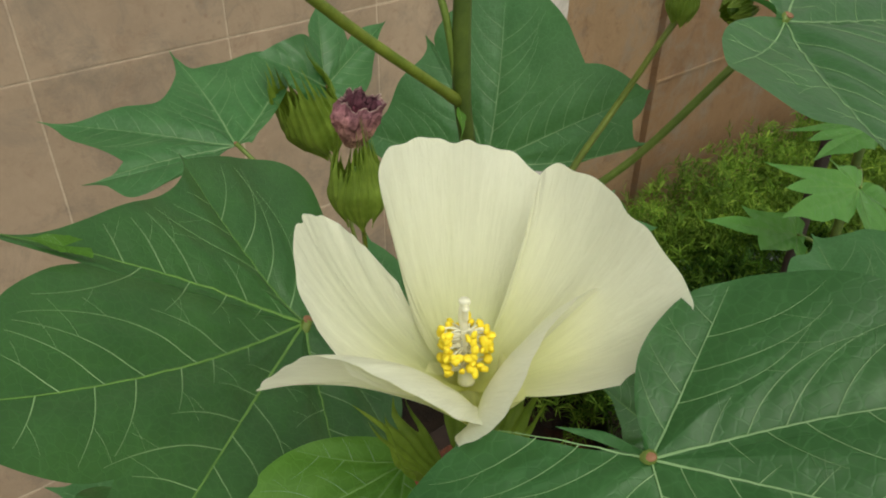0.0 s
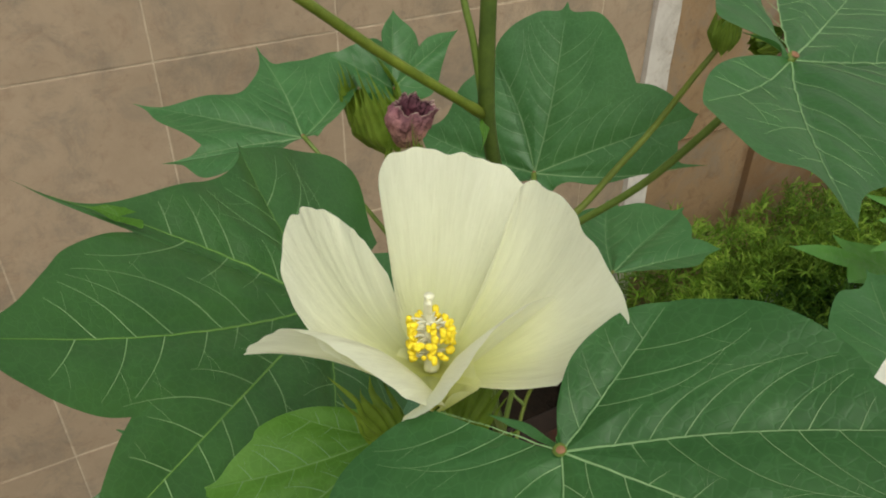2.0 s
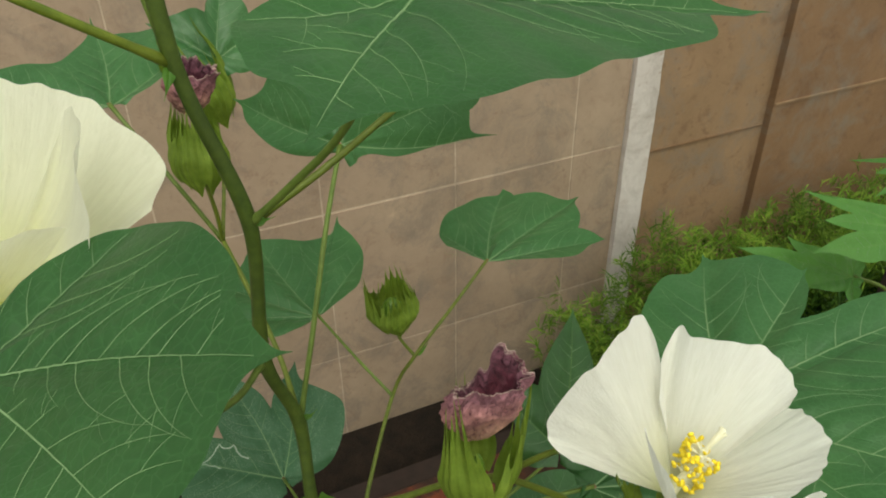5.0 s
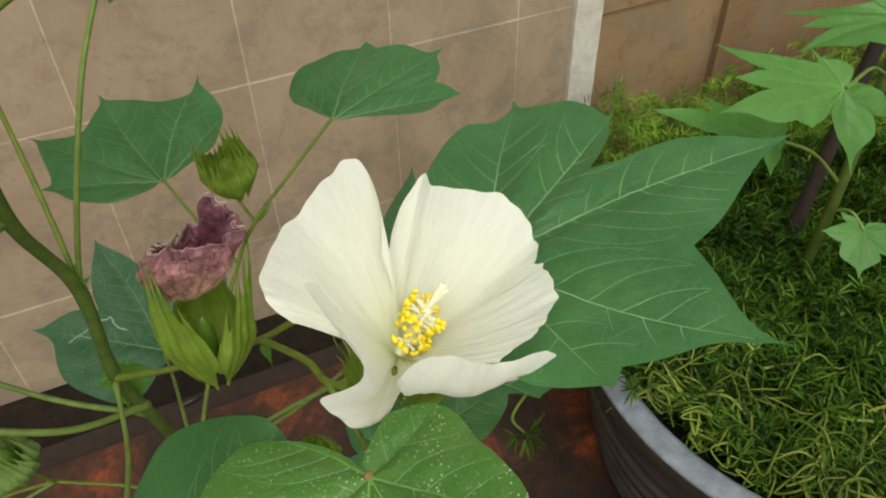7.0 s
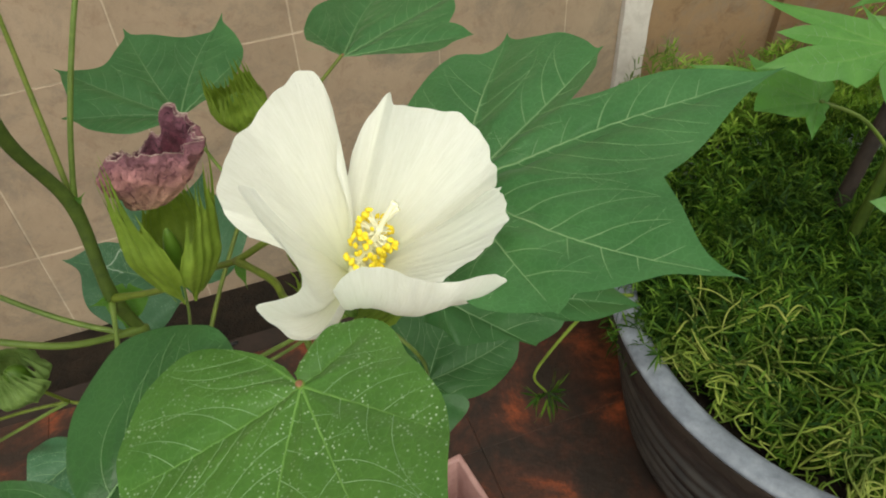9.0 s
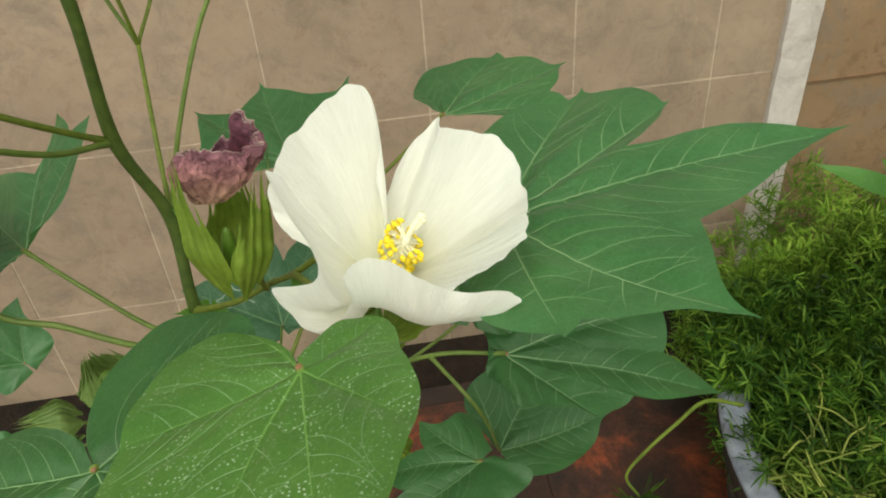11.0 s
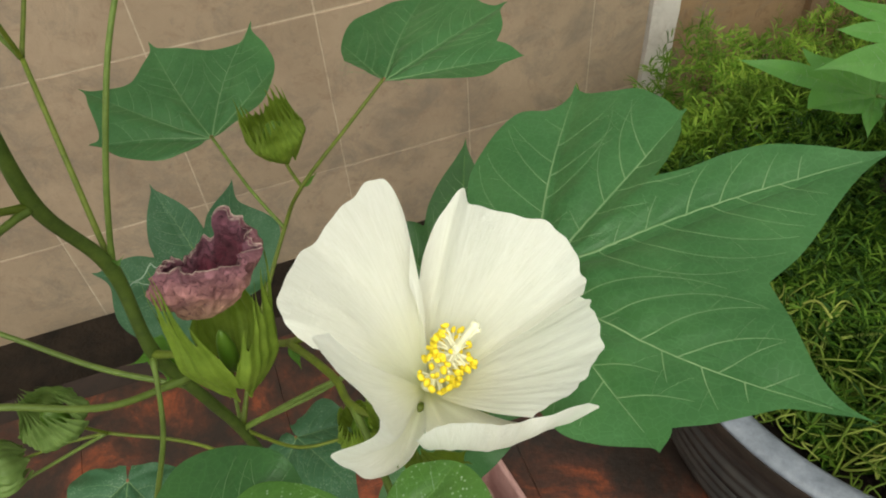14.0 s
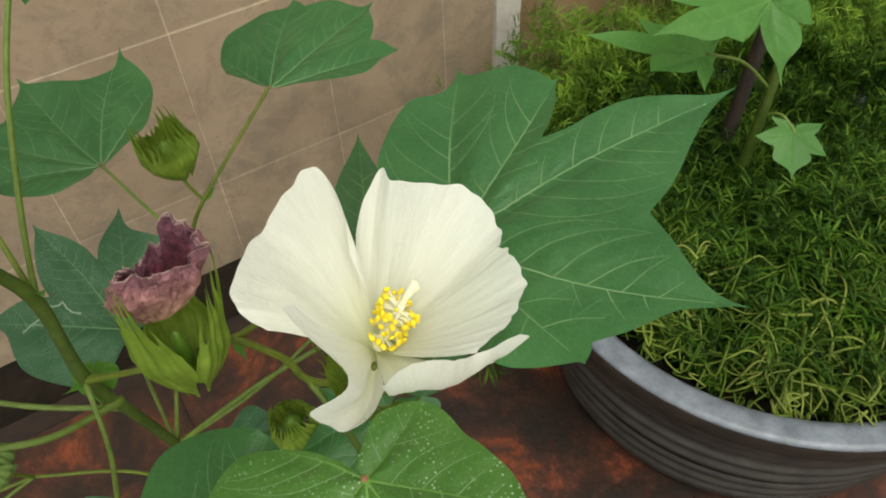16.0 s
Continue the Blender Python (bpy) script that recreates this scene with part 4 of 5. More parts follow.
papaya_leaf((0.862, 0.375, 0.603), (-0.80, -0.45, -0.20), (-0.25, -0.45, 0.85), BROAD, 0.9, (0.92, 0.412, 0.60), 6)
papaya_leaf((0.985, 0.420, 0.620), (0.9, 0.1, 0.1), (0.1, -0.4, 0.9), BROAD, 0.8, (0.925, 0.416, 0.66), 7)
stake = tagged(part("stake", mesh_of("stake", *tube([(0.88, 0.44, 0.18), (0.93, 0.46, 0.34), (0.99, 0.48, 0.53), (1.03, 0.49, 0.68)], 0.0095, 0.008, 12, 6)), STAKE_AND_SHADE), "dark weathered wooden stake standing in the large pot", "stake")

# ---- the cotton plant ----
cotton = tagged(new("cotton_plant"), "flowering cotton plant with cream flowers and lobed green leaves", "cotton plant")
N1, N2, N3 = (0.1516, 0.2318, 0.8631), (0.1688, 0.2335, 0.7955), (0.1627, 0.2411, 0.7203)
N6, N7, N9 = (0.1760, 0.2498, 0.6719), (0.1735, 0.2438, 0.6130), (0.191, 0.266, 0.495)
N5, N4, N4B = (0.1638, 0.3265, 0.7379), (0.2520, 0.338, 0.5837), (0.2688, 0.3349, 0.6146)
STEM_LINE = [(0.152, 0.215, 1.10), (0.149, 0.223, 0.96), N1, N2, N3, N6, N7, (0.184, 0.25, 0.56), N9, (0.205, 0.29, 0.30), (0.21, 0.30, -0.004)]
STEM_LINE = [STEM_LINE[0]] + [tuple(np.array(a) * (1 - s) + np.array(b) * s) for a, b in zip(STEM_LINE[:-1], STEM_LINE[1:]) for s in (0.18, 0.82)] + [STEM_LINE[-1]]
stalk("main_stem", STEM_LINE, 0.0024, 0.0037, STEM_DARK, cotton,
      ((0.2, 0.15), (0.3, 0.2), (0.4, 0.2), (0.5, 0.2), (0.6, 0.2)), "brown-green main stem", 14)


def branch(points, r0=0.0015, r1=0.0012, mat=None, name="branch"):
    return stalk(name, points, r0, r1, mat or STEM, cotton, ((0.02, 0.35),))


def petiole(points, r0=0.0013, r1=0.0011):
    return stalk("leaf_stalk", points, r0, r1, STALK, cotton, ((0.02, 0.5), (0.98, 0.3)))


B_C, C_C, F_C, R_C, L_C = (0.1268, 0.3718, 0.8041), (0.2267, 0.3065, 0.7866), (0.0925, 0.1000, 0.8505), (0.2158, 0.1610, 0.8953), (0.0916, 0.2405, 0.7966)
G_C, H_C, K_C, Q_C, J_C, N_C = (0.3312, 0.3534, 0.6610), (0.2237, 0.4083, 0.6135), (0.2562, 0.0620, 0.7243), (0.068, 0.304, 0.630), (0.3290, 0.1322, 0.7222), (0.1803, 0.4339, 0.4393)
F1, F2 = (0.0852, 0.141, 0.830), (0.2795, 0.101, 0.716)
HEART1, HEART2 = (0.0862, 0.1465, 0.8365), (0.2820, 0.1060, 0.7160)
# upper side branches
branch([N1, (0.108, 0.214, 0.897), (0.0645, 0.20, 0.932), (0.03, 0.192, 0.945)], 0.0017, 0.0013)
petiole([N1, (0.147, 0.232, 0.89), (0.1435, 0.235, 0.9124), (0.138, 0.235, 0.97), (0.12, 0.23, 1.04)])
SPLIT = (0.183, 0.216, 0.8165)
branch([N2, (0.1959, 0.2310, 0.8109), (0.2203, 0.2380, 0.8211), (0.2409, 0.2420, 0.8326), (0.2560, 0.2370, 0.8560), (0.2660, 0.2330, 0.8720), (0.2730, 0.2310, 0.8850)], 0.0016, 0.0012)
petiole([N2, SPLIT, (0.198, 0.195, 0.842), (0.21, 0.172, 0.878), R_C], 0.0016, 0.0013)
branch([N3, (0.142, 0.210, 0.748), (0.112, 0.175, 0.785), (0.092, 0.150, 0.812), (0.0845, 0.142, 0.822)], 0.0016, 0.0014)
petiole([N3, (0.146, 0.205, 0.735), (0.124, 0.160, 0.770), (0.104, 0.122, 0.815), F_C], 0.0016, 0.0012)
branch([N6, (0.174, 0.268, 0.70), (0.169, 0.298, 0.722), N5], 0.0014, 0.0012)
petiole([N5, (0.150, 0.337, 0.765), B_C])
branch([N5, (0.163, 0.321, 0.757), (0.1605, 0.319, 0.779)], 0.0012, 0.0011)
branch([N5, (0.174, 0.357, 0.762), (0.179, 0.384, 0.790)], 0.0011, 0.001)
petiole([N6, (0.190, 0.258, 0.715), (0.208, 0.279, 0.758), C_C], 0.0014, 0.0012)
# the branch that carries the second flower
NB, FB = (0.2440, 0.1677, 0.6825), (0.2599, 0.1199, 0.6987)
branch([N7, (0.205, 0.210, 0.640), (0.228, 0.188, 0.664), NB, (0.262, 0.155, 0.700), (0.290, 0.140, 0.715), J_C], 0.0017, 0.0012)
branch([NB, (0.256, 0.138, 0.694), FB, (0.274, 0.103, 0.708), F2], 0.0015, 0.0014)
branch([(0.228, 0.188, 0.664), (0.2305, 0.168, 0.677), (0.2300, 0.1535, 0.7015)], 0.0013, 0.0013)
petiole([FB, (0.263, 0.092, 0.694), (0.262, 0.070, 0.698), K_C])
petiole([N7, (0.172, 0.205, 0.602), (0.170, 0.15, 0.62), (0.182, 0.09, 0.67), (0.1907, 0.057, 0.700)])
# lower stalks
LOW = (0.1835, 0.248, 0.572)
petiole([LOW, (0.140, 0.268, 0.585), (0.10, 0.292, 0.603), Q_C], 0.0017, 0.0014)
petiole([(0.1825, 0.247, 0.583), (0.149, 0.225, 0.607), (0.112, 0.225, 0.6283), (0.0813, 0.225, 0.644), (0.062, 0.222, 0.70), (0.070, 0.232, 0.765), L_C], 0.0019, 0.0014)
branch([N9, (0.215, 0.300, 0.535), N4, N4B, (0.30, 0.342, 0.640), G_C], 0.0015, 0.0011)
branch([N4B, (0.2645, 0.350, 0.620), (0.2640, 0.3558, 0.6280)], 0.0011, 0.001)
petiole([N4, (0.238, 0.365, 0.600), H_C], 0.0012, 0.001)
petiole([N9, (0.189, 0.32, 0.49), (0.185, 0.38, 0.46), N_C])
petiole([N9, (0.247, 0.25, 0.5344), (0.30, 0.232, 0.565), (0.345, 0.2327, 0.5577)], 0.0016, 0.0013)
N8 = (0.0994, 0.3138, 0.4709)
branch([(0.203, 0.285, 0.37), (0.155, 0.300, 0.440), N8], 0.0014, 0.0012)
branch([N8, (0.094, 0.305, 0.495), (0.088, 0.300, 0.512)], 0.0012, 0.0011)
branch([N8, (0.072, 0.315, 0.472), (0.045, 0.305, 0.482)], 0.0012, 0.0011)
petiole([N8, (0.05, 0.312, 0.455), (0.0, 0.305, 0.445)])
# small leaf scales at the joints
for at, ahead in ((N1, (-0.3, -0.6, -0.6)), (N2, (0.4, -0.8, 0.4)), (N6, (0.5, -0.6, 0.6)), (N7, (-0.6, -0.5, 0.3)), (NB, (0.1, -0.5, -0.8)), (N4B, (0.8, 0, 0.5))):
    leaf(cotton, tuple(np.array(at) + np.array(ahead) * 0.002), ahead, (0.2, -0.9, 0.4), [("r", -150, 0.002), ("r", -40, 0.0035), ("T", 0, 0.011), ("r", 40, 0.0035), ("r", 150, 0.002)], LEAF_YOUNG, "scale_leaf", "", 0.1, 0, 0.1, 0.3, 0.02, 0.02, 2, 1.0, VEIN_GREEN, False)

# leaves
leaf(cotton, L_C, (-0.851, -0.315, 0.419), (0.522, -0.434, 0.734), [("r", -146.8, 0.0435), ("r", -131.9, 0.0648), ("r", -124.5, 0.0756), ("r", -115.1, 0.0801), ("r", -101.5, 0.0758), ("r", -87, 0.0725), ("T", -79.4, 0.0695), ("r", -70.6, 0.0641), ("r", -62.5, 0.0633), ("r", -47, 0.0701), ("r", -33.2, 0.0846), ("r", -28.6, 0.0960), ("T", -27.2, 0.1085), ("r", -26.7, 0.0960), ("N", -26.3, 0.0770), ("r", -22.1, 0.0865), ("r", -15.7, 0.0985), ("r", -10.4, 0.1051), ("r", -4.5, 0.1146), ("v", 0, 0.1273), ("r", 4.5, 0.1236), ("r", 8.3, 0.1169), ("r", 11.9, 0.1099), ("r", 15, 0.1026), ("N", 16.9, 0.0958), ("r", 19.4, 0.1040), ("r", 22.9, 0.1147), ("r", 26.4, 0.1255), ("T", 28.1, 0.1264), ("r", 34.7, 0.1201), ("r", 45.7, 0.0840), ("v", 62.9, 0.0724), ("r", 85.7, 0.0562), ("r", 118.6, 0.0420), ("r", 148.5, 0.0237)],
     LEAF_DARK, "leaf", "dark green glossy lobed leaf", 0.10, 0.0, 0.0, 0.0, 0.028, 0.012, 2, 1.0, VEIN_GREEN)
leaf(cotton, (0.0271, 0.2475, 0.8493), (-0.851, -0.315, 0.419), (0.522, -0.434, 0.734), [("r", -165, 0.0067), ("r", -125, 0.0041), ("r", -53, 0.0054), ("T", -22, 0.0106), ("r", 20, 0.0036), ("r", 83, 0.0024), ("r", 135, 0.0051), ("r", 143, 0.0078), ("r", 169, 0.0076)],
     LEAF_YOUNG, "turned_margin", "pale yellow-green turned-over leaf margin", 0.1, 0, 0.0, 0.0, 0.02, 0.01, 29, 0.5, VEIN_GREEN, False)
leaf(cotton, B_C, (0.010, 0.947, 0.320), (-0.006, -0.320, 0.947), [("r", -122.7, 0.0060), ("r", -66.5, 0.0276), ("r", -54.9, 0.0543), ("v", -45.8, 0.0760), ("r", -32.9, 0.0740), ("r", -17.4, 0.0646), ("r", -5.1, 0.0599), ("T", -0, 0.0734), ("r", 6.4, 0.0560), ("r", 24, 0.0465), ("r", 39.5, 0.0578), ("r", 51.1, 0.0735), ("T", 53.8, 0.0853), ("r", 61.5, 0.0743), ("r", 69.1, 0.0609), ("N", 80.2, 0.0507), ("r", 86.4, 0.0570), ("T", 88, 0.0663), ("r", 103.1, 0.0552), ("r", 105.5, 0.0344), ("r", 116.5, 0.0130)],
     LEAF, "leaf", "", 0.14, 0, 0.03, 0.0, 0.03, 0.012, 3)
leaf(cotton, (0.1851, 0.385, 0.814), (0.302, 0.532, 0.791), (0.1, -0.8, 0.5), [("r", -150, 0.010), ("r", -85, 0.026), ("T", -45, 0.057), ("N", -31, 0.032), ("T", 0, 0.043), ("N", 18, 0.026), ("T", 69, 0.037), ("r", 120, 0.018), ("r", 165, 0.01)], LEAF, "leaf", "", 0.16, 0, 0.05, 0.1, 0.04, 0.03, 4)
leaf(cotton, C_C, (0.339, 0.250, 0.907), (-0.738, -0.528, 0.421), [("r", -139.2, 0.0065), ("r", -135.7, 0.0129), ("r", -94.4, 0.0176), ("r", -88.7, 0.0338), ("r", -80.1, 0.0531), ("T", -76.5, 0.0799), ("r", -74.5, 0.0722), ("N", -67.2, 0.0728), ("T", -60, 0.0796), ("N", -38.8, 0.0673), ("r", -32.3, 0.0709), ("r", -22.7, 0.0784), ("r", -11.8, 0.0846), ("T", 0.1, 0.0809), ("r", 9.9, 0.0811), ("r", 20.1, 0.0756), ("r", 29, 0.0676), ("N", 30.6, 0.0580), ("T", 31.9, 0.0664), ("r", 52.4, 0.0608), ("r", 70.6, 0.0588), ("T", 81.3, 0.0710), ("r", 89.7, 0.0607), ("r", 103.1, 0.0387), ("r", 115.9, 0.0215), ("r", 160.9, 0.0043)],
     LEAF, "leaf", "", 0.16, 0.0, 0.0, 0.0, 0.03, 0.012, 5)
leaf(cotton, R_C, (-0.618, -0.778, -0.119), (0.130, -0.250, 0.960), [("r", -171.6, 0.0764), ("r", -147.2, 0.0387), ("r", -115, 0.0241), ("r", -109.7, 0.0032), ("r", -93.9, 0.0185), ("r", -84.8, 0.0097), ("r", -63.9, 0.0040), ("r", -57.1, 0.0136), ("r", -52.8, 0.0269), ("r", -44, 0.0416), ("v", -34.4, 0.0561), ("r", -28.8, 0.0616), ("r", -21.8, 0.0654), ("r", -14.9, 0.0694), ("r", -7.5, 0.0683), ("r", -3.1, 0.0719), ("T", -0, 0.0800), ("r", 1.5, 0.0785), ("r", 5, 0.0684), ("r", 12.1, 0.0612), ("r", 30.9, 0.0561), ("r", 61.2, 0.0536), ("r", 91.1, 0.0644), ("r", 104.5, 0.0851), ("N", 114.3, 0.0889), ("r", 115.5, 0.1020), ("T", 116.7, 0.1050), ("r", 121.3, 0.0928), ("r", 134.3, 0.1050), ("v", 154.9, 0.1050), ("r", 165.5, 0.1050), ("v", 176.2, 0.1050)],
     LEAF_DEEP, "leaf", "broad blue-green lobed leaf", 0.10, 0, 0.0, 0.0, 0.016, 0.010, 6, 0.8)
leaf(cotton, F_C, (0.488, -0.859, 0.154), (-0.410, -0.070, 0.909), [("v", -179.4, 0.0312), ("r", -170.1, 0.0398), ("r", -159, 0.0474), ("r", -149.3, 0.0525), ("r", -137.9, 0.0554), ("r", -128, 0.0584), ("T", -71, 0.0343), ("r", -32.9, 0.0389), ("r", -16.6, 0.0560), ("T", -5, 0.0690), ("r", 5.5, 0.0700), ("r", 9, 0.0690), ("r", 13.7, 0.0682), ("r", 18.5, 0.0694), ("T", 20.8, 0.0718), ("r", 24.2, 0.0688), ("r", 30.9, 0.0625), ("N", 34.3, 0.0622), ("r", 39, 0.0612), ("r", 46.6, 0.0579), ("r", 56.8, 0.0531), ("r", 66.9, 0.0477), ("v", 76.6, 0.0429), ("r", 87.1, 0.0370), ("r", 95.9, 0.0291), ("r", 105.6, 0.0205), ("r", 114.6, 0.0107), ("r", 126.4, 0.0026), ("r", 151.9, 0.0041), ("r", 159.8, 0.0104), ("r", 171.9, 0.0193)],
     LEAF_DEEP, "leaf", "large smooth green leaf in front of the flower", 0.12, 0, 0.0, 0.0, 0.02, 0.008, 7, 0.9)
leaf(cotton, (0.0791, 0.1631, 0.8029), (-0.989, 0.146, -0.030), (-0.100, -0.500, 0.860), [("r", -67.5, 0.0044), ("r", -56.5, 0.0118), ("r", -40.3, 0.0213), ("v", -29.4, 0.0302), ("r", -19.6, 0.0374), ("N", -14.3, 0.0389), ("r", -6.8, 0.0449), ("r", -1.6, 0.0493), ("T", -0, 0.0540), ("r", 5.3, 0.0504), ("r", 12.8, 0.0450), ("N", 16.5, 0.0446), ("r", 18.7, 0.0489), ("T", 22.4, 0.0556), ("r", 37.6, 0.0476), ("v", 55.2, 0.0355), ("r", 67.3, 0.0211), ("r", 84.9, 0.0113)],
     LEAF_YOUNG, "leaf", "fresh yellow-green young leaf", 0.14, 0, 0.0, 0.0, 0.04, 0.012, 8, 1.2, VEIN_GREEN)
leaf(cotton, G_C, (0.567, 0.817, 0.107), (-0.103, -0.058, 0.993), [("r", -86.8, 0.0224), ("r", -82.4, 0.0570), ("T", -69.9, 0.0770), ("N", -56.5, 0.0702), ("r", -48.6, 0.0790), ("T", -37.3, 0.0880), ("r", -19.3, 0.0880), ("N", -6.3, 0.0789), ("T", 0, 0.0815), ("r", 15.9, 0.0724), ("r", 34.7, 0.0617), ("v", 51.1, 0.0502), ("r", 64.4, 0.0341)],
     LEAF, "leaf", "", 0.14, 0, 0.0, 0.0, 0.03, 0.012, 9)
leaf(cotton, H_C, (0.427, 0.885, 0.185), (0.092, -0.246, 0.965), [("r", -42.4, 0.0231), ("r", -35.2, 0.0444), ("v", -19.9, 0.0749), ("r", -10.1, 0.0900), ("T", -0, 0.1017), ("r", 1.8, 0.0861), ("r", 12.2, 0.0776), ("r", 29.5, 0.0822), ("T", 40.5, 0.0920), ("r", 48.9, 0.0811), ("r", 60.7, 0.0744), ("r", 72.3, 0.0852), ("T", 76.3, 0.0909), ("r", 83.2, 0.0832), ("T", 105.9, 0.0705), ("r", 116.5, 0.0576), ("r", 132.1, 0.0381), ("r", 138.5, 0.0195), ("r", 151.8, 0.0057)],
     LEAF, "leaf", "", 0.13, 0, 0.0, 0.0, 0.03, 0.012, 10)
leaf(cotton, N_C, (-0.249, 0.79, 0.561), (-0.1, -0.6, 0.8), [("r", -165, 0.010), ("r", -100, 0.045), ("r", -70, 0.080), ("T", -35, 0.098), ("N", -20, 0.061), ("T", 0, 0.108), ("N", 24, 0.062), ("T", 46, 0.106), ("r", 75, 0.078), ("r", 115, 0.05), ("r", 165, 0.012)], LEAF_MINED, "leaf", "pale leaf with white leaf miner trails", 0.14, 0, 0.05, 0.1, 0.05, 0.03, 11, trail=True)
leaf(cotton, J_C, (0.510, -0.851, 0.128), (-0.225, 0.012, 0.974), [("r", -63.3, 0.0279), ("r", -56, 0.0453), ("r", -48.3, 0.0580), ("r", -39.3, 0.0643), ("r", -30.9, 0.0695), ("T", -27.4, 0.0695), ("N", -22, 0.0706), ("r", -15.5, 0.0761), ("r", -9.4, 0.0815), ("r", -4.3, 0.0878), ("r", -1.9, 0.0957), ("T", -0, 0.1016), ("r", 4, 0.0914), ("r", 13.7, 0.0804), ("N", 22.9, 0.0730), ("r", 31.8, 0.0832), ("r", 42.8, 0.0980), ("T", 49.8, 0.1161), ("r", 52.3, 0.1118), ("r", 56.6, 0.1020), ("r", 62.5, 0.0905), ("r", 66.4, 0.0774), ("r", 69, 0.0660), ("N", 74.2, 0.0560), ("r", 76.2, 0.0642), ("r", 79.8, 0.0761), ("T", 83.9, 0.0827), ("r", 90.8, 0.0900), ("r", 97.9, 0.0928), ("r", 104.1, 0.0906), ("r", 109.8, 0.0904), ("T", 114.3, 0.0905), ("r", 120, 0.0816), ("r", 128.7, 0.0786), ("r", 140.2, 0.0659), ("r", 150.6, 0.0542), ("r", 161.6, 0.0383), ("r", 175.8, 0.0205)],
     LEAF, "leaf", "large five-lobed green leaf behind the flower", 0.13, 0, 0.0, 0.0, 0.03, 0.008, 12, 1.0)
leaf(cotton, K_C, (0.221, -0.963, 0.155), (-0.241, 0.101, 0.965), [("r", -175.2, 0.0093), ("r", -167.1, 0.0227), ("v", -159, 0.0364), ("r", -149.3, 0.0473), ("r", -133.2, 0.0523), ("r", -112.6, 0.0547), ("v", -95.8, 0.0560), ("r", -77.2, 0.0639), ("r", -68.9, 0.0681), ("r", -46.1, 0.0648), ("T", -30.9, 0.0626), ("r", -17.5, 0.0731), ("T", -6.7, 0.0782), ("r", 2.3, 0.0736), ("r", 9.6, 0.0649), ("r", 15.9, 0.0584), ("v", 26.3, 0.0516), ("r", 37.8, 0.0451), ("r", 50.7, 0.0370), ("r", 60.9, 0.0325), ("r", 80.3, 0.0303), ("v", 97.6, 0.0279), ("r", 121, 0.0219), ("r", 133.3, 0.0155), ("r", 148, 0.0084), ("r", 171.9, 0.0039)],
     LEAF_DUSTY, "leaf", "bright green leaf dusted with pale specks", 0.10, 0, 0.0, 0.0, 0.022, 0.007, 13, 1.15, VEIN_GREEN)
leaf(cotton, (0.1907, 0.057, 0.700), (0.389, -0.921, -0.014), (-0.195, -0.098, 0.976), [("r", -178, 0.0112), ("r", -162, 0.0262), ("r", -150, 0.0414), ("T", -122, 0.0728), ("N", -100, 0.0504), ("T", -72, 0.065), ("N", -37, 0.045), ("T", 0, 0.06), ("N", 26, 0.045), ("T", 55, 0.058), ("r", 80, 0.054), ("v", 108, 0.0638), ("r", 121, 0.065), ("r", 132, 0.0638), ("r", 143, 0.0594), ("r", 150, 0.0504), ("r", 160, 0.0358), ("r", 172, 0.0202), ("r", 178, 0.0118)],
     LEAF_DARK, "leaf", "", 0.10, 0, 0.0, 0.04, 0.03, 0.012, 14, 1.0)
leaf(cotton, (0.33, 0.25, 0.58), (0.29, 0.36, 0.88), (-0.3, -0.85, 0.3), [("r", -172, 0.010), ("r", -110, 0.026), ("T", -50, 0.052), ("N", -25, 0.044), ("T", 0, 0.084), ("N", 24, 0.044), ("T", 50, 0.052), ("r", 110, 0.026), ("r", 172, 0.010)], LEAF_DARK, "leaf", "", 0.12, 0, 0.05, 0.1, 0.04, 0.03, 25, 1.0, VEIN_GREEN)
petiole([N9, (0.25, 0.262, 0.515), (0.30, 0.256, 0.55), (0.33, 0.25, 0.58)])
leaf(cotton, Q_C, (-0.538, 0.843, 0.031), (-0.42, -0.30, 0.86), [("r", -104, 0.010), ("r", -90, 0.020), ("r", -79, 0.0412), ("r", -71.3, 0.0562), ("r", -62, 0.0809), ("T", -57.5, 0.0960), ("N", -50.4, 0.0880), ("T", -39, 0.1080), ("r", -37.5, 0.0850), ("N", -32.2, 0.0640), ("r", -19.4, 0.0751), ("r", -9.8, 0.092), ("T", 4, 0.112), ("r", 16, 0.086), ("N", 30, 0.070), ("r", 50, 0.068), ("T", 62, 0.072), ("r", 78, 0.046), ("r", 100, 0.020), ("r", 118, 0.008)],
     LEAF, "leaf", "", 0.13, 0, 0.0, 0.0, 0.03, 0.012, 15)
leaf(cotton, (0.345, 0.2327, 0.5577), (0.947, -0.306, -0.097), (0, -0.3, 0.95), [("r", -172, 0.010), ("r", -110, 0.02), ("r", -60, 0.036), ("T", -29, 0.062), ("N", -12, 0.078), ("T", 0, 0.121), ("N", 14, 0.098), ("T", 30, 0.10), ("r", 60, 0.05), ("r", 120, 0.03), ("r", 172, 0.010)], LEAF_DEEP, "leaf", "", 0.13, 0, 0.05, 0.1, 0.04, 0.03, 16)
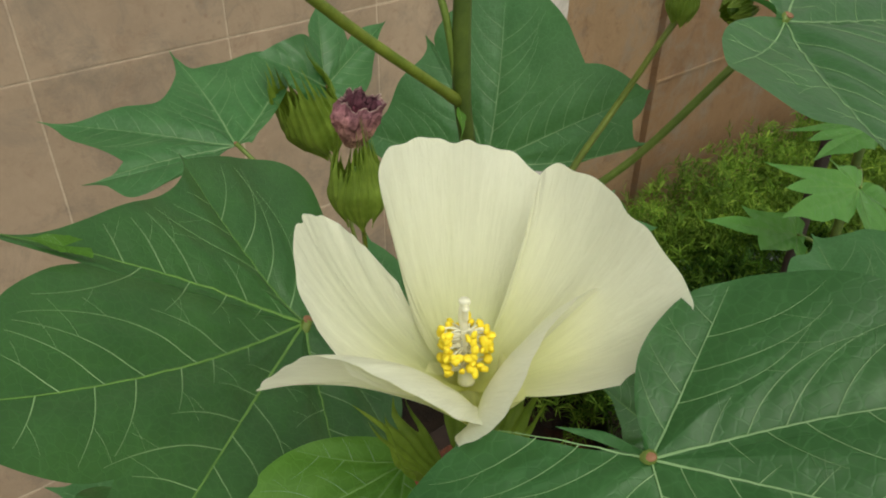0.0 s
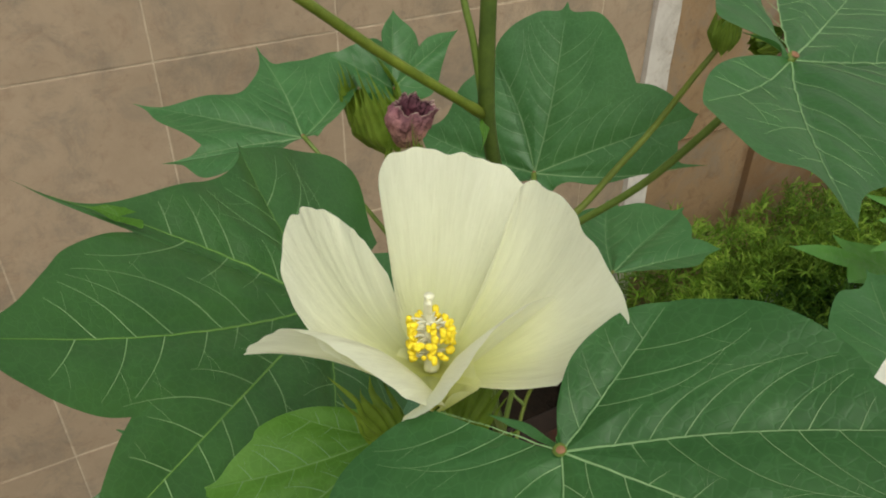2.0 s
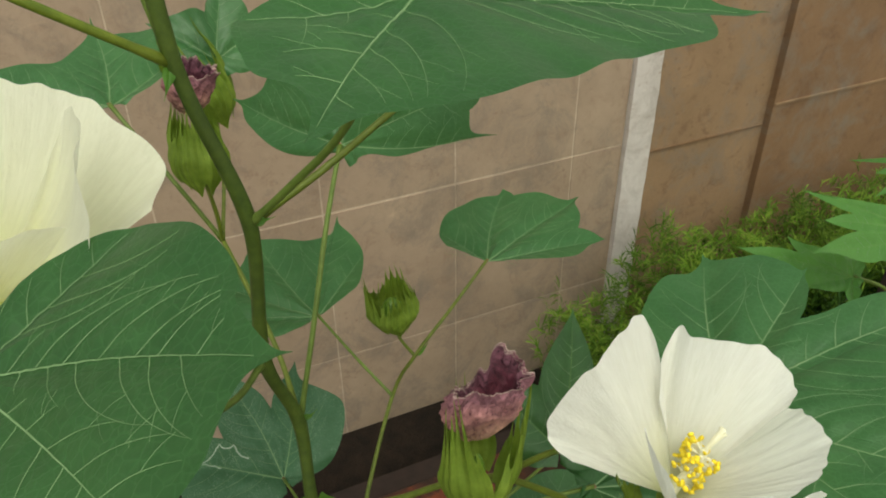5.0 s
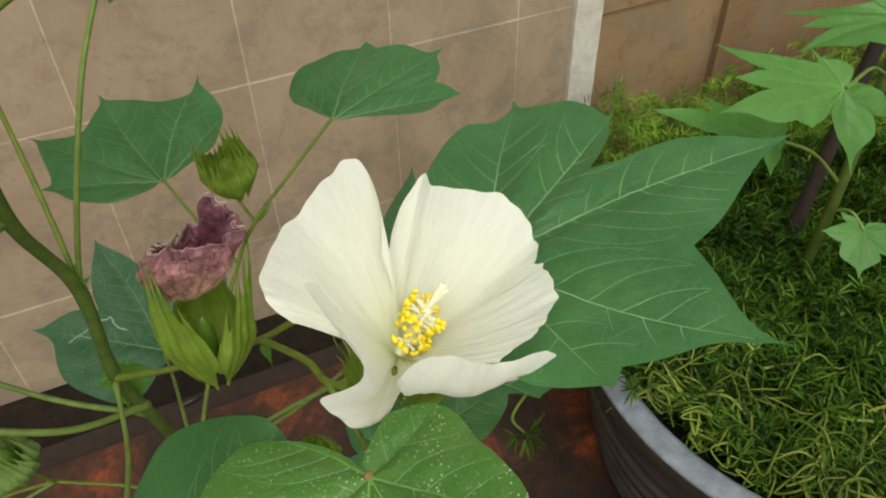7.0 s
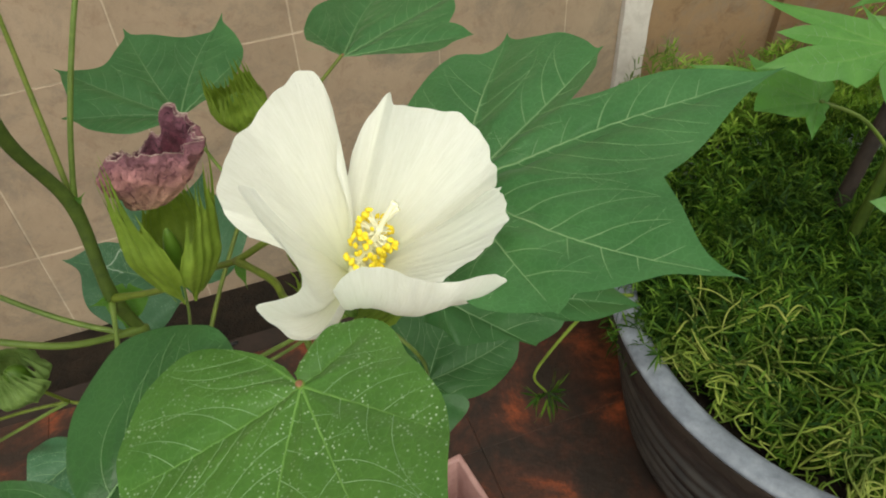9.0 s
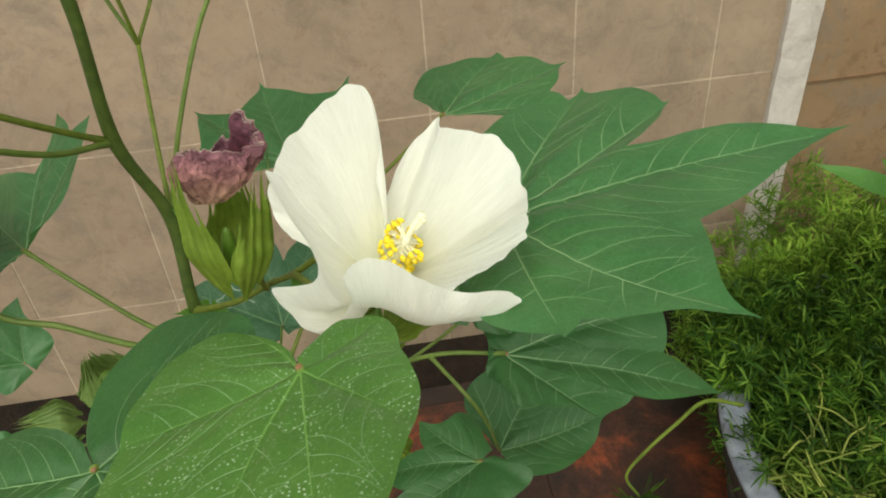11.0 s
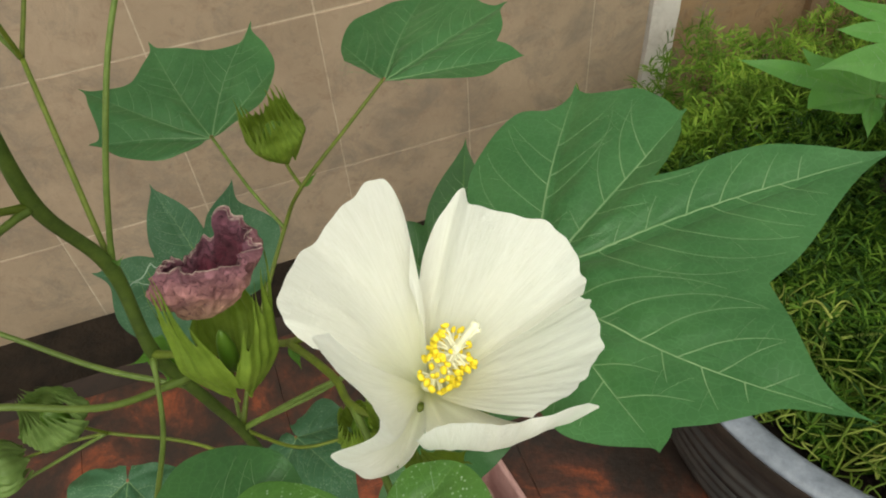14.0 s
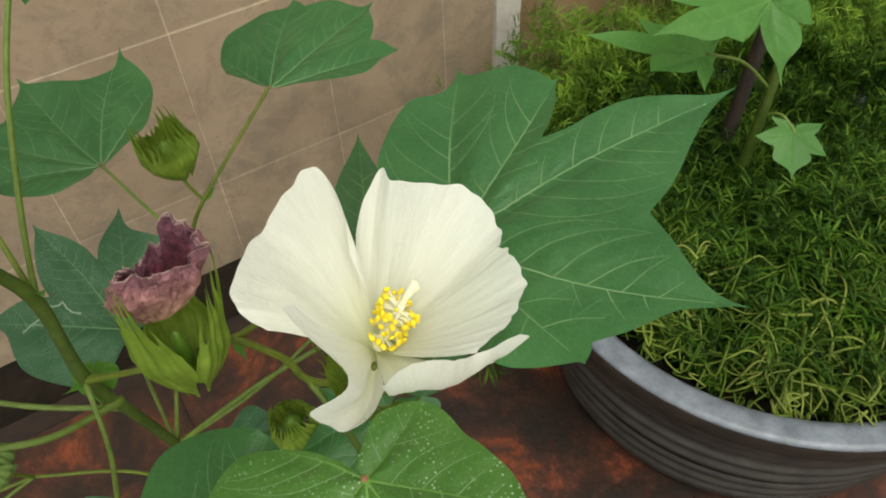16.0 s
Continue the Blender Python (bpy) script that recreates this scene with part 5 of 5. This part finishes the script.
leaf(cotton, (0.3458, 0.2826, 0.4131), (0.977, 0.210, 0.027), (0.050, -0.352, 0.935), [("r", -75.1, 0.0140), ("v", -61, 0.0296), ("r", -37.3, 0.0498), ("r", -15.7, 0.0725), ("T", 0, 0.0906), ("r", 16.1, 0.0931), ("v", 38.2, 0.0860), ("r", 63.7, 0.0724), ("v", 88.7, 0.0594), ("r", 108.7, 0.0402), ("r", 110, 0.0055), ("r", 123.8, 0.0256)],
     LEAF_DEEP, "leaf", "", 0.1, 0, 0.0, 0.0, 0.03, 0.012, 17)
leaf(cotton, (0.3264, 0.2373, 0.4592), (-0.908, -0.4, -0.126), (0, -0.3, 0.95), [("r", -172, 0.010), ("r", -110, 0.036), ("T", -69, 0.05), ("N", -48, 0.04), ("T", -27, 0.066), ("N", -12, 0.055), ("T", 0, 0.076), ("r", 41, 0.045), ("r", 126, 0.036), ("r", 172, 0.010)], LEAF_DEEP, "leaf", "", 0.13, 0, 0.05, 0.1, 0.03, 0.02, 18)
petiole([(0.204, 0.287, 0.35), (0.25, 0.265, 0.42), (0.3264, 0.2373, 0.4592)])
petiole([(0.30, 0.232, 0.565), (0.325, 0.21, 0.535), (0.3458, 0.2826, 0.4131)])
leaf(cotton, (0.1790, 0.2560, 0.6060), (-0.25, -0.35, -0.75), (-0.1, -0.8, 0.5), [("r", -160, 0.004), ("r", -80, 0.012), ("r", -35, 0.016), ("T", 0, 0.024), ("r", 35, 0.015), ("r", 80, 0.011), ("r", 160, 0.004)], LEAF_YOUNG, "leaf", "small fresh yellow-green leaf", 0.12, 0, 0.08, 0.1, 0.03, 0.02, 27, 1.0, VEIN_GREEN, False)
leaf(cotton, (0.2150, 0.3000, 0.4150), (0.35, -0.75, 0.1), (-0.05, -0.35, 0.93), [("r", -165, 0.010), ("r", -100, 0.034), ("T", -55, 0.058), ("N", -30, 0.044), ("T", 0, 0.068), ("N", 28, 0.044), ("T", 55, 0.056), ("r", 100, 0.034), ("r", 165, 0.010)], LEAF_MINED, "leaf", "pale low leaf with leaf miner marks", 0.13, 0, 0.06, 0.1, 0.04, 0.02, 28)
petiole([(0.204, 0.287, 0.35), (0.212, 0.292, 0.39), (0.2150, 0.3000, 0.4150)])
# low leaves at the shaded side
leaf(cotton, (-0.055, 0.345, 0.64), (-0.3, -0.75, 0.2), (0.1, -0.5, 0.85), [("r", -170, 0.01), ("r", -100, 0.035), ("T", -45, 0.06), ("N", -22, 0.045), ("T", 0, 0.07), ("N", 22, 0.045), ("T", 45, 0.055), ("r", 100, 0.03), ("r", 170, 0.01)], LEAF, "leaf", "", 0.14, 0, 0.08, 0.1, 0.04, 0.03, 19)
leaf(cotton, (0.035, 0.315, 0.66), (-0.55, -0.55, -0.1), (0.0, -0.55, 0.83), [("r", -170, 0.01), ("r", -100, 0.035), ("T", -45, 0.06), ("N", -22, 0.05), ("T", 0, 0.08), ("N", 22, 0.05), ("T", 45, 0.06), ("r", 100, 0.035), ("r", 170, 0.01)], LEAF_DARK, "leaf", "", 0.14, 0, 0.08, 0.1, 0.04, 0.03, 20)
leaf(cotton, (0.0, 0.305, 0.445), (-0.5, -0.6, 0.1), (0.1, -0.5, 0.85), [("r", -170, 0.01), ("r", -100, 0.035), ("T", -45, 0.06), ("N", -22, 0.05), ("T", 0, 0.07), ("N", 22, 0.05), ("T", 45, 0.06), ("r", 100, 0.035), ("r", 170, 0.01)], LEAF, "leaf", "", 0.14, 0, 0.08, 0.1, 0.04, 0.03, 21)
leaf(cotton, (0.105, 0.285, 0.452), (-0.2, -0.85, -0.1), (0.0, -0.45, 0.88), [("r", -170, 0.01), ("r", -100, 0.035), ("T", -45, 0.06), ("N", -22, 0.05), ("T", 0, 0.075), ("N", 22, 0.05), ("T", 45, 0.06), ("r", 100, 0.035), ("r", 170, 0.01)], LEAF_MINED, "leaf", "pale lower leaf with leaf miner marks", 0.14, 0, 0.08, 0.1, 0.04, 0.03, 22)
leaf(cotton, (0.045, 0.29, 0.555), (-0.4, 0.1, 0.5), (0.2, -0.75, 0.6), [("r", -170, 0.008), ("r", -100, 0.022), ("T", -45, 0.04), ("N", -22, 0.032), ("T", 0, 0.05), ("N", 22, 0.032), ("T", 45, 0.038), ("r", 100, 0.022), ("r", 170, 0.008)], LEAF, "leaf", "", 0.14, 0, 0.08, 0.1, 0.04, 0.03, 23)
leaf(cotton, (0.03, 0.192, 0.945), (-0.9, -0.25, 0.1), (0.1, -0.7, 0.7), [("r", -170, 0.004), ("r", -60, 0.012), ("T", 0, 0.04), ("r", 60, 0.012), ("r", 170, 0.004)], LEAF_YOUNG, "leaf", "fresh yellow-green tip leaf", 0.1, 0, 0.15, 0.2, 0.03, 0.03, 24, 1.0, VEIN_GREEN)

# first flower
RIMS1, RIMS2 = [], []
flower = part("flower", mesh_of("flower", *tube([(0.0845, 0.142, 0.822), (0.0843, 0.1414, 0.828), (0.084, 0.141, 0.8310)], 0.0045, 0.0012, 16, 4)), BOLL, cotton, "open cream cotton flower with yellow stamens")
RIMS1.append([(0.0600, 0.1520, 0.8520), (0.0545, 0.1570, 0.8665), (0.0601, 0.1700, 0.8762), (0.0665, 0.1790, 0.8765), (0.0728, 0.1846, 0.8715), (0.0800, 0.1870, 0.8645), (0.0852, 0.1870, 0.8570), (0.0880, 0.1760, 0.8500)])
petal(flower, HEART1, RIMS1[-1], 0.12, 0.02, 0.008, 1)
RIMS1.append([(0.0895, 0.1765, 0.8530), (0.0902, 0.1822, 0.8638), (0.0919, 0.1880, 0.8756), (0.0970, 0.1860, 0.8810), (0.1044, 0.1823, 0.8830), (0.1130, 0.1805, 0.8800), (0.1201, 0.1785, 0.8766), (0.1290, 0.1740, 0.8720), (0.1400, 0.1670, 0.8570), (0.1330, 0.1560, 0.8480)])
petal(flower, HEART1, RIMS1[-1], 0.12, 0.03, 0.010, 2)
RIMS1.append([(0.1100, 0.1560, 0.8630), (0.1180, 0.1600, 0.8745), (0.1210, 0.1580, 0.8793), (0.1226, 0.1444, 0.8789), (0.1205, 0.1290, 0.8760), (0.1196, 0.1155, 0.8654), (0.1120, 0.1150, 0.8560), (0.1038, 0.1179, 0.8487)])
petal(flower, HEART1, RIMS1[-1], 0.14, 0.02, 0.008, 3, None, (0.02, 0.06))
RIMS1.append([(0.0687, 0.1277, 0.8456), (0.0739, 0.1240, 0.8497), (0.0820, 0.1250, 0.8545), (0.0904, 0.1290, 0.8580), (0.1030, 0.1325, 0.8605), (0.1130, 0.1350, 0.8602), (0.1160, 0.1345, 0.8560), (0.1145, 0.1325, 0.8500), (0.1075, 0.1305, 0.8430)])
petal(flower, F1, RIMS1[-1], 0.10, 0.0, 0.006, 4)
RIMS1.append([(0.0560, 0.1640, 0.8440), (0.0480, 0.1650, 0.8460), (0.0430, 0.1639, 0.8493), (0.0490, 0.1585, 0.8565), (0.0555, 0.1529, 0.8594), (0.0620, 0.1450, 0.8555), (0.0700, 0.1340, 0.8490), (0.0745, 0.1270, 0.8475)])
petal(flower, F1, RIMS1[-1], 0.10, 0.0, 0.008, 5)
throat(flower, F1, RIMS1, PETAL, 0.32)
stamens(flower, (0.0862, 0.1468, 0.8390), (0.0866, 0.1478, 0.8618), 92, 0.0046, 31)
for i in range(3):
    bract(flower, axis_frame((0.0845, 0.142, 0.811), (0.05, 0.0, 1.0)), 0.024, 0.019, 0.6 + i * 2.094, 50, BRACT, 8, 0.9, 40 + i)

# second flower
flower2 = part("flower", mesh_of("flower", *tube([(0.278, 0.102, 0.707), (0.2788, 0.1018, 0.708), (0.2798, 0.1018, 0.7110)], 0.0045, 0.0010, 16, 4)), BOLL, cotton, "open cream cotton flower with yellow stamens")
RIMS2.append([(0.2530, 0.1260, 0.7270), (0.2477, 0.1323, 0.7320), (0.2462, 0.1350, 0.7407), (0.2530, 0.1330, 0.7550), (0.2612, 0.1304, 0.7660), (0.2700, 0.1325, 0.7735), (0.2787, 0.1340, 0.7771), (0.2862, 0.1360, 0.7752), (0.2884, 0.1280, 0.7626), (0.2851, 0.1213, 0.7477)])
petal(flower2, HEART2, RIMS2[-1], 0.08, 0.0, 0.007, 11, PETAL_WHITE, (0.04, 0.08))
RIMS2.append([(0.2880, 0.1260, 0.7380), (0.2958, 0.1359, 0.7494), (0.3087, 0.1433, 0.7576), (0.3105, 0.1350, 0.7590), (0.3216, 0.1211, 0.7621), (0.3304, 0.1129, 0.7571), (0.3329, 0.1047, 0.7500), (0.3335, 0.1060, 0.7380)])
petal(flower2, HEART2, RIMS2[-1], 0.06, 0.0, 0.008, 12, PETAL_WHITE, (0.10, 0.06))
RIMS2.append([(0.3300, 0.1120, 0.7330), (0.3330, 0.0985, 0.7425), (0.3270, 0.0825, 0.7440), (0.3165, 0.0755, 0.7415), (0.3045, 0.0750, 0.7340)])
petal(flower2, HEART2, RIMS2[-1], 0.05, 0.0, 0.006, 13, PETAL_WHITE, (0.10, 0.04))
RIMS2.append([(0.2735, 0.0800, 0.7330), (0.2723, 0.0754, 0.7430), (0.2765, 0.0715, 0.7510), (0.2848, 0.0690, 0.7535), (0.2950, 0.0712, 0.7430), (0.3038, 0.0743, 0.7341), (0.3200, 0.0762, 0.7295), (0.3246, 0.0769, 0.7238), (0.3190, 0.0790, 0.7200)])
petal(flower2, HEART2, RIMS2[-1], 0.0, 0.0, 0.004, 14, PETAL_WHITE, (0.02, 0.02), (0.0, -0.009, -0.008))
RIMS2.append([(0.2590, 0.0965, 0.7690), (0.2549, 0.0926, 0.7722), (0.2580, 0.0895, 0.7625), (0.2625, 0.0865, 0.7520), (0.2648, 0.0840, 0.7440), (0.2630, 0.0830, 0.7385), (0.2570, 0.0820, 0.7385), (0.2507, 0.0808, 0.7394), (0.2530, 0.0803, 0.7310), (0.2595, 0.0805, 0.7215), (0.2670, 0.0803, 0.7230), (0.2734, 0.0805, 0.7315)])
petal(flower2, HEART2, RIMS2[-1], 0.0, 0.0, 0.003, 15, PETAL_WHITE, (0.08, 0.04), (-0.002, -0.004, -0.006))
stamens(flower2, (0.2825, 0.1050, 0.7190), (0.2990, 0.1030, 0.7450), 92, 0.0062, 32)
for i in range(3):
    bract(flower2, axis_frame((0.277, 0.102, 0.699), (0.25, -0.1, 1.0)), 0.022, 0.019, 0.3 + i * 2.094, 50, BRACT, 8, 0.9, 50 + i)

# withered flowers and buds
pod = bud(cotton, (0.1605, 0.3190, 0.781), (0.02, 0.02, 1), 0.040, 0.0120, BRACT, "seed_pod", "green toothed pod under a withered flower", 60, 0.5, 0.5, 0.1)
withered(pod, (0.1605, 0.3185, 0.812), (1, -0.1, 0), (0.12, 0.02, 1), 0.0098, 3, "withered_flower", "shrivelled purple withered flower", ((0, 0.020), (70, 0.024), (180, 0.022), (270, 0.018)))
pod2 = bud(cotton, (0.2245, 0.1490, 0.7010), (0.05, 0.0, 1.0), 0.040, 0.0165, BRACT, "seed_pod", "green toothed pod under a withered flower", 64, 1.1, 0.20, 0.0, 60, 0.6,
           [((0.2240, 0.1485, 0.7030), (-0.10, 0.03, 0.98), 0.060, 0.0125, -2.30, 56, 0.12, 1.0),
            ((0.2262, 0.1485, 0.7010), (0.20, 0.06, 0.95), 0.052, 0.0135, -0.55, 72, 0.30, 1.0),
            ((0.2260, 0.1520, 0.7020), (0.05, 0.15, 1.0), 0.044, 0.0140, 1.6, 66, 0.30, 1.0),
            ((0.2240, 0.1462, 0.7075), (0.10, -0.30, -0.9), 0.013, 0.0055, -1.3, 80, 0.45, 1.0)])
withered(pod2, (0.2240, 0.1455, 0.7350), (1.0, -0.15, 0.05), (0.02, 0.26, 0.95), 0.0144, 5, "withered_flower", "shrivelled dusky purple withered flower", ((0, 0.020), (35, 0.027), (55, 0.029), (90, 0.020), (140, 0.017), (180, 0.019), (225, 0.020), (270, 0.022), (320, 0.019)), 0.25)
bud(cotton, (0.179, 0.384, 0.788), (-0.32, 0.0, 1), 0.046, 0.0165, BRACT, "bud", "green toothed flower bud", 70, 0.2, 0.5, 0.35)
bud(cotton, (0.2642, 0.3562, 0.6305), (-0.12, 0.0, 1), 0.037, 0.0170, BRACT, "bud", "green toothed flower bud", 74, 0.9, 0.5, 0.4)
bud(cotton, (0.088, 0.300, 0.512), (-0.1, -0.1, 1), 0.038, 0.0175, BRACT_PALE, "bud", "pale green seed pod", 78, 0.4)
bud(cotton, (0.045, 0.305, 0.482), (-0.8, -0.3, 0.3), 0.036, 0.016, BRACT_PALE, "bud", "pale green seed pod", 82, 0.4)
bud(cotton, (0.2644, 0.2335, 0.8697), (-0.05, -0.1, 1), 0.018, 0.0058, BRACT, "bud", "small green toothed bud", 86, 0.4, 0.5, 0.15)
bud(cotton, (0.2442, 0.1983, 0.8829), (0.8, -0.1, 0.1), 0.013, 0.0050, BRACT, "bud", "small green toothed bud", 88, 0.4)
bud(cotton, (0.053, 0.196, 0.938), (-0.8, -0.2, -0.3), 0.014, 0.0055, BRACT, "bud", "small green bud", 90, 0.4)
bud(cotton, (0.264, 0.27, 0.44), (-0.1, -0.1, 1), 0.036, 0.016, BRACT, "bud", "green toothed flower bud", 92, 0.4)
branch([N9, (0.22, 0.268, 0.45), (0.264, 0.27, 0.44)], 0.0013, 0.0012)

cotton.matrix_basis = LEAN
for ob in (papaya, stake):
    ob.matrix_basis = YARD @ ob.matrix_basis


# ---- wall and floor pieces ----
def tile_mesh(name, w, h, material, thick=0.008, seed=0):
    bm = bmesh.new()
    bmesh.ops.create_cube(bm, size=1.0)
    for v in bm.verts:
        v.co = Vector((v.co.x * w, v.co.y * thick, v.co.z * h))
    bmesh.ops.bevel(bm, geom=[e for e in bm.edges], offset=0.0006, segments=1, affect="EDGES")
    me = bpy.data.meshes.new(name)
    bm.to_mesh(me)
    bm.free()
    me.materials.append(material)
    return me


TILE_H, JOINT, ROW0 = 0.2917, 0.0025, 0.4330
COLS = [-1.453, -1.224, -0.996, -0.767, -0.539, -0.310, -0.082, 0.147, 0.384, 0.609, 0.832, STRIP0]
rng = np.random.default_rng(21)
made = {}
for row in range(-2, 3):
    z0, z1 = ROW0 + row * TILE_H, ROW0 + (row + 1) * TILE_H
    z0 = max(z0, -0.06)
    for x0, x1 in zip(COLS[:-1], COLS[1:]):
        key = (round(x1 - x0, 4), round(z1 - z0, 4))
        if key not in made:
            made[key] = tile_mesh("tile", key[0] - JOINT, key[1] - JOINT, WALL)
        ob = part("tile", made[key], WALL, wall_north)
        ob.location = ((x0 + x1) / 2, WALL_Y + 0.004 + rng.uniform(-0.0005, 0.0005), (z0 + z1) / 2)
        ob.rotation_euler = (rng.normal(0, 0.0015), 0, rng.normal(0, 0.0015))
slab = tile_mesh("tile", 0.2998, 0.2998, FLOOR, 0.012)
for i in range(-5, 9):
    for j in range(-4, 3):
        ob = part("tile", slab, FLOOR, floor)
        ob.matrix_basis = pose(i * 0.3 + 0.03, j * 0.3 + 0.02, -0.006 + rng.uniform(-0.001, 0.001), 90, 0, 0)
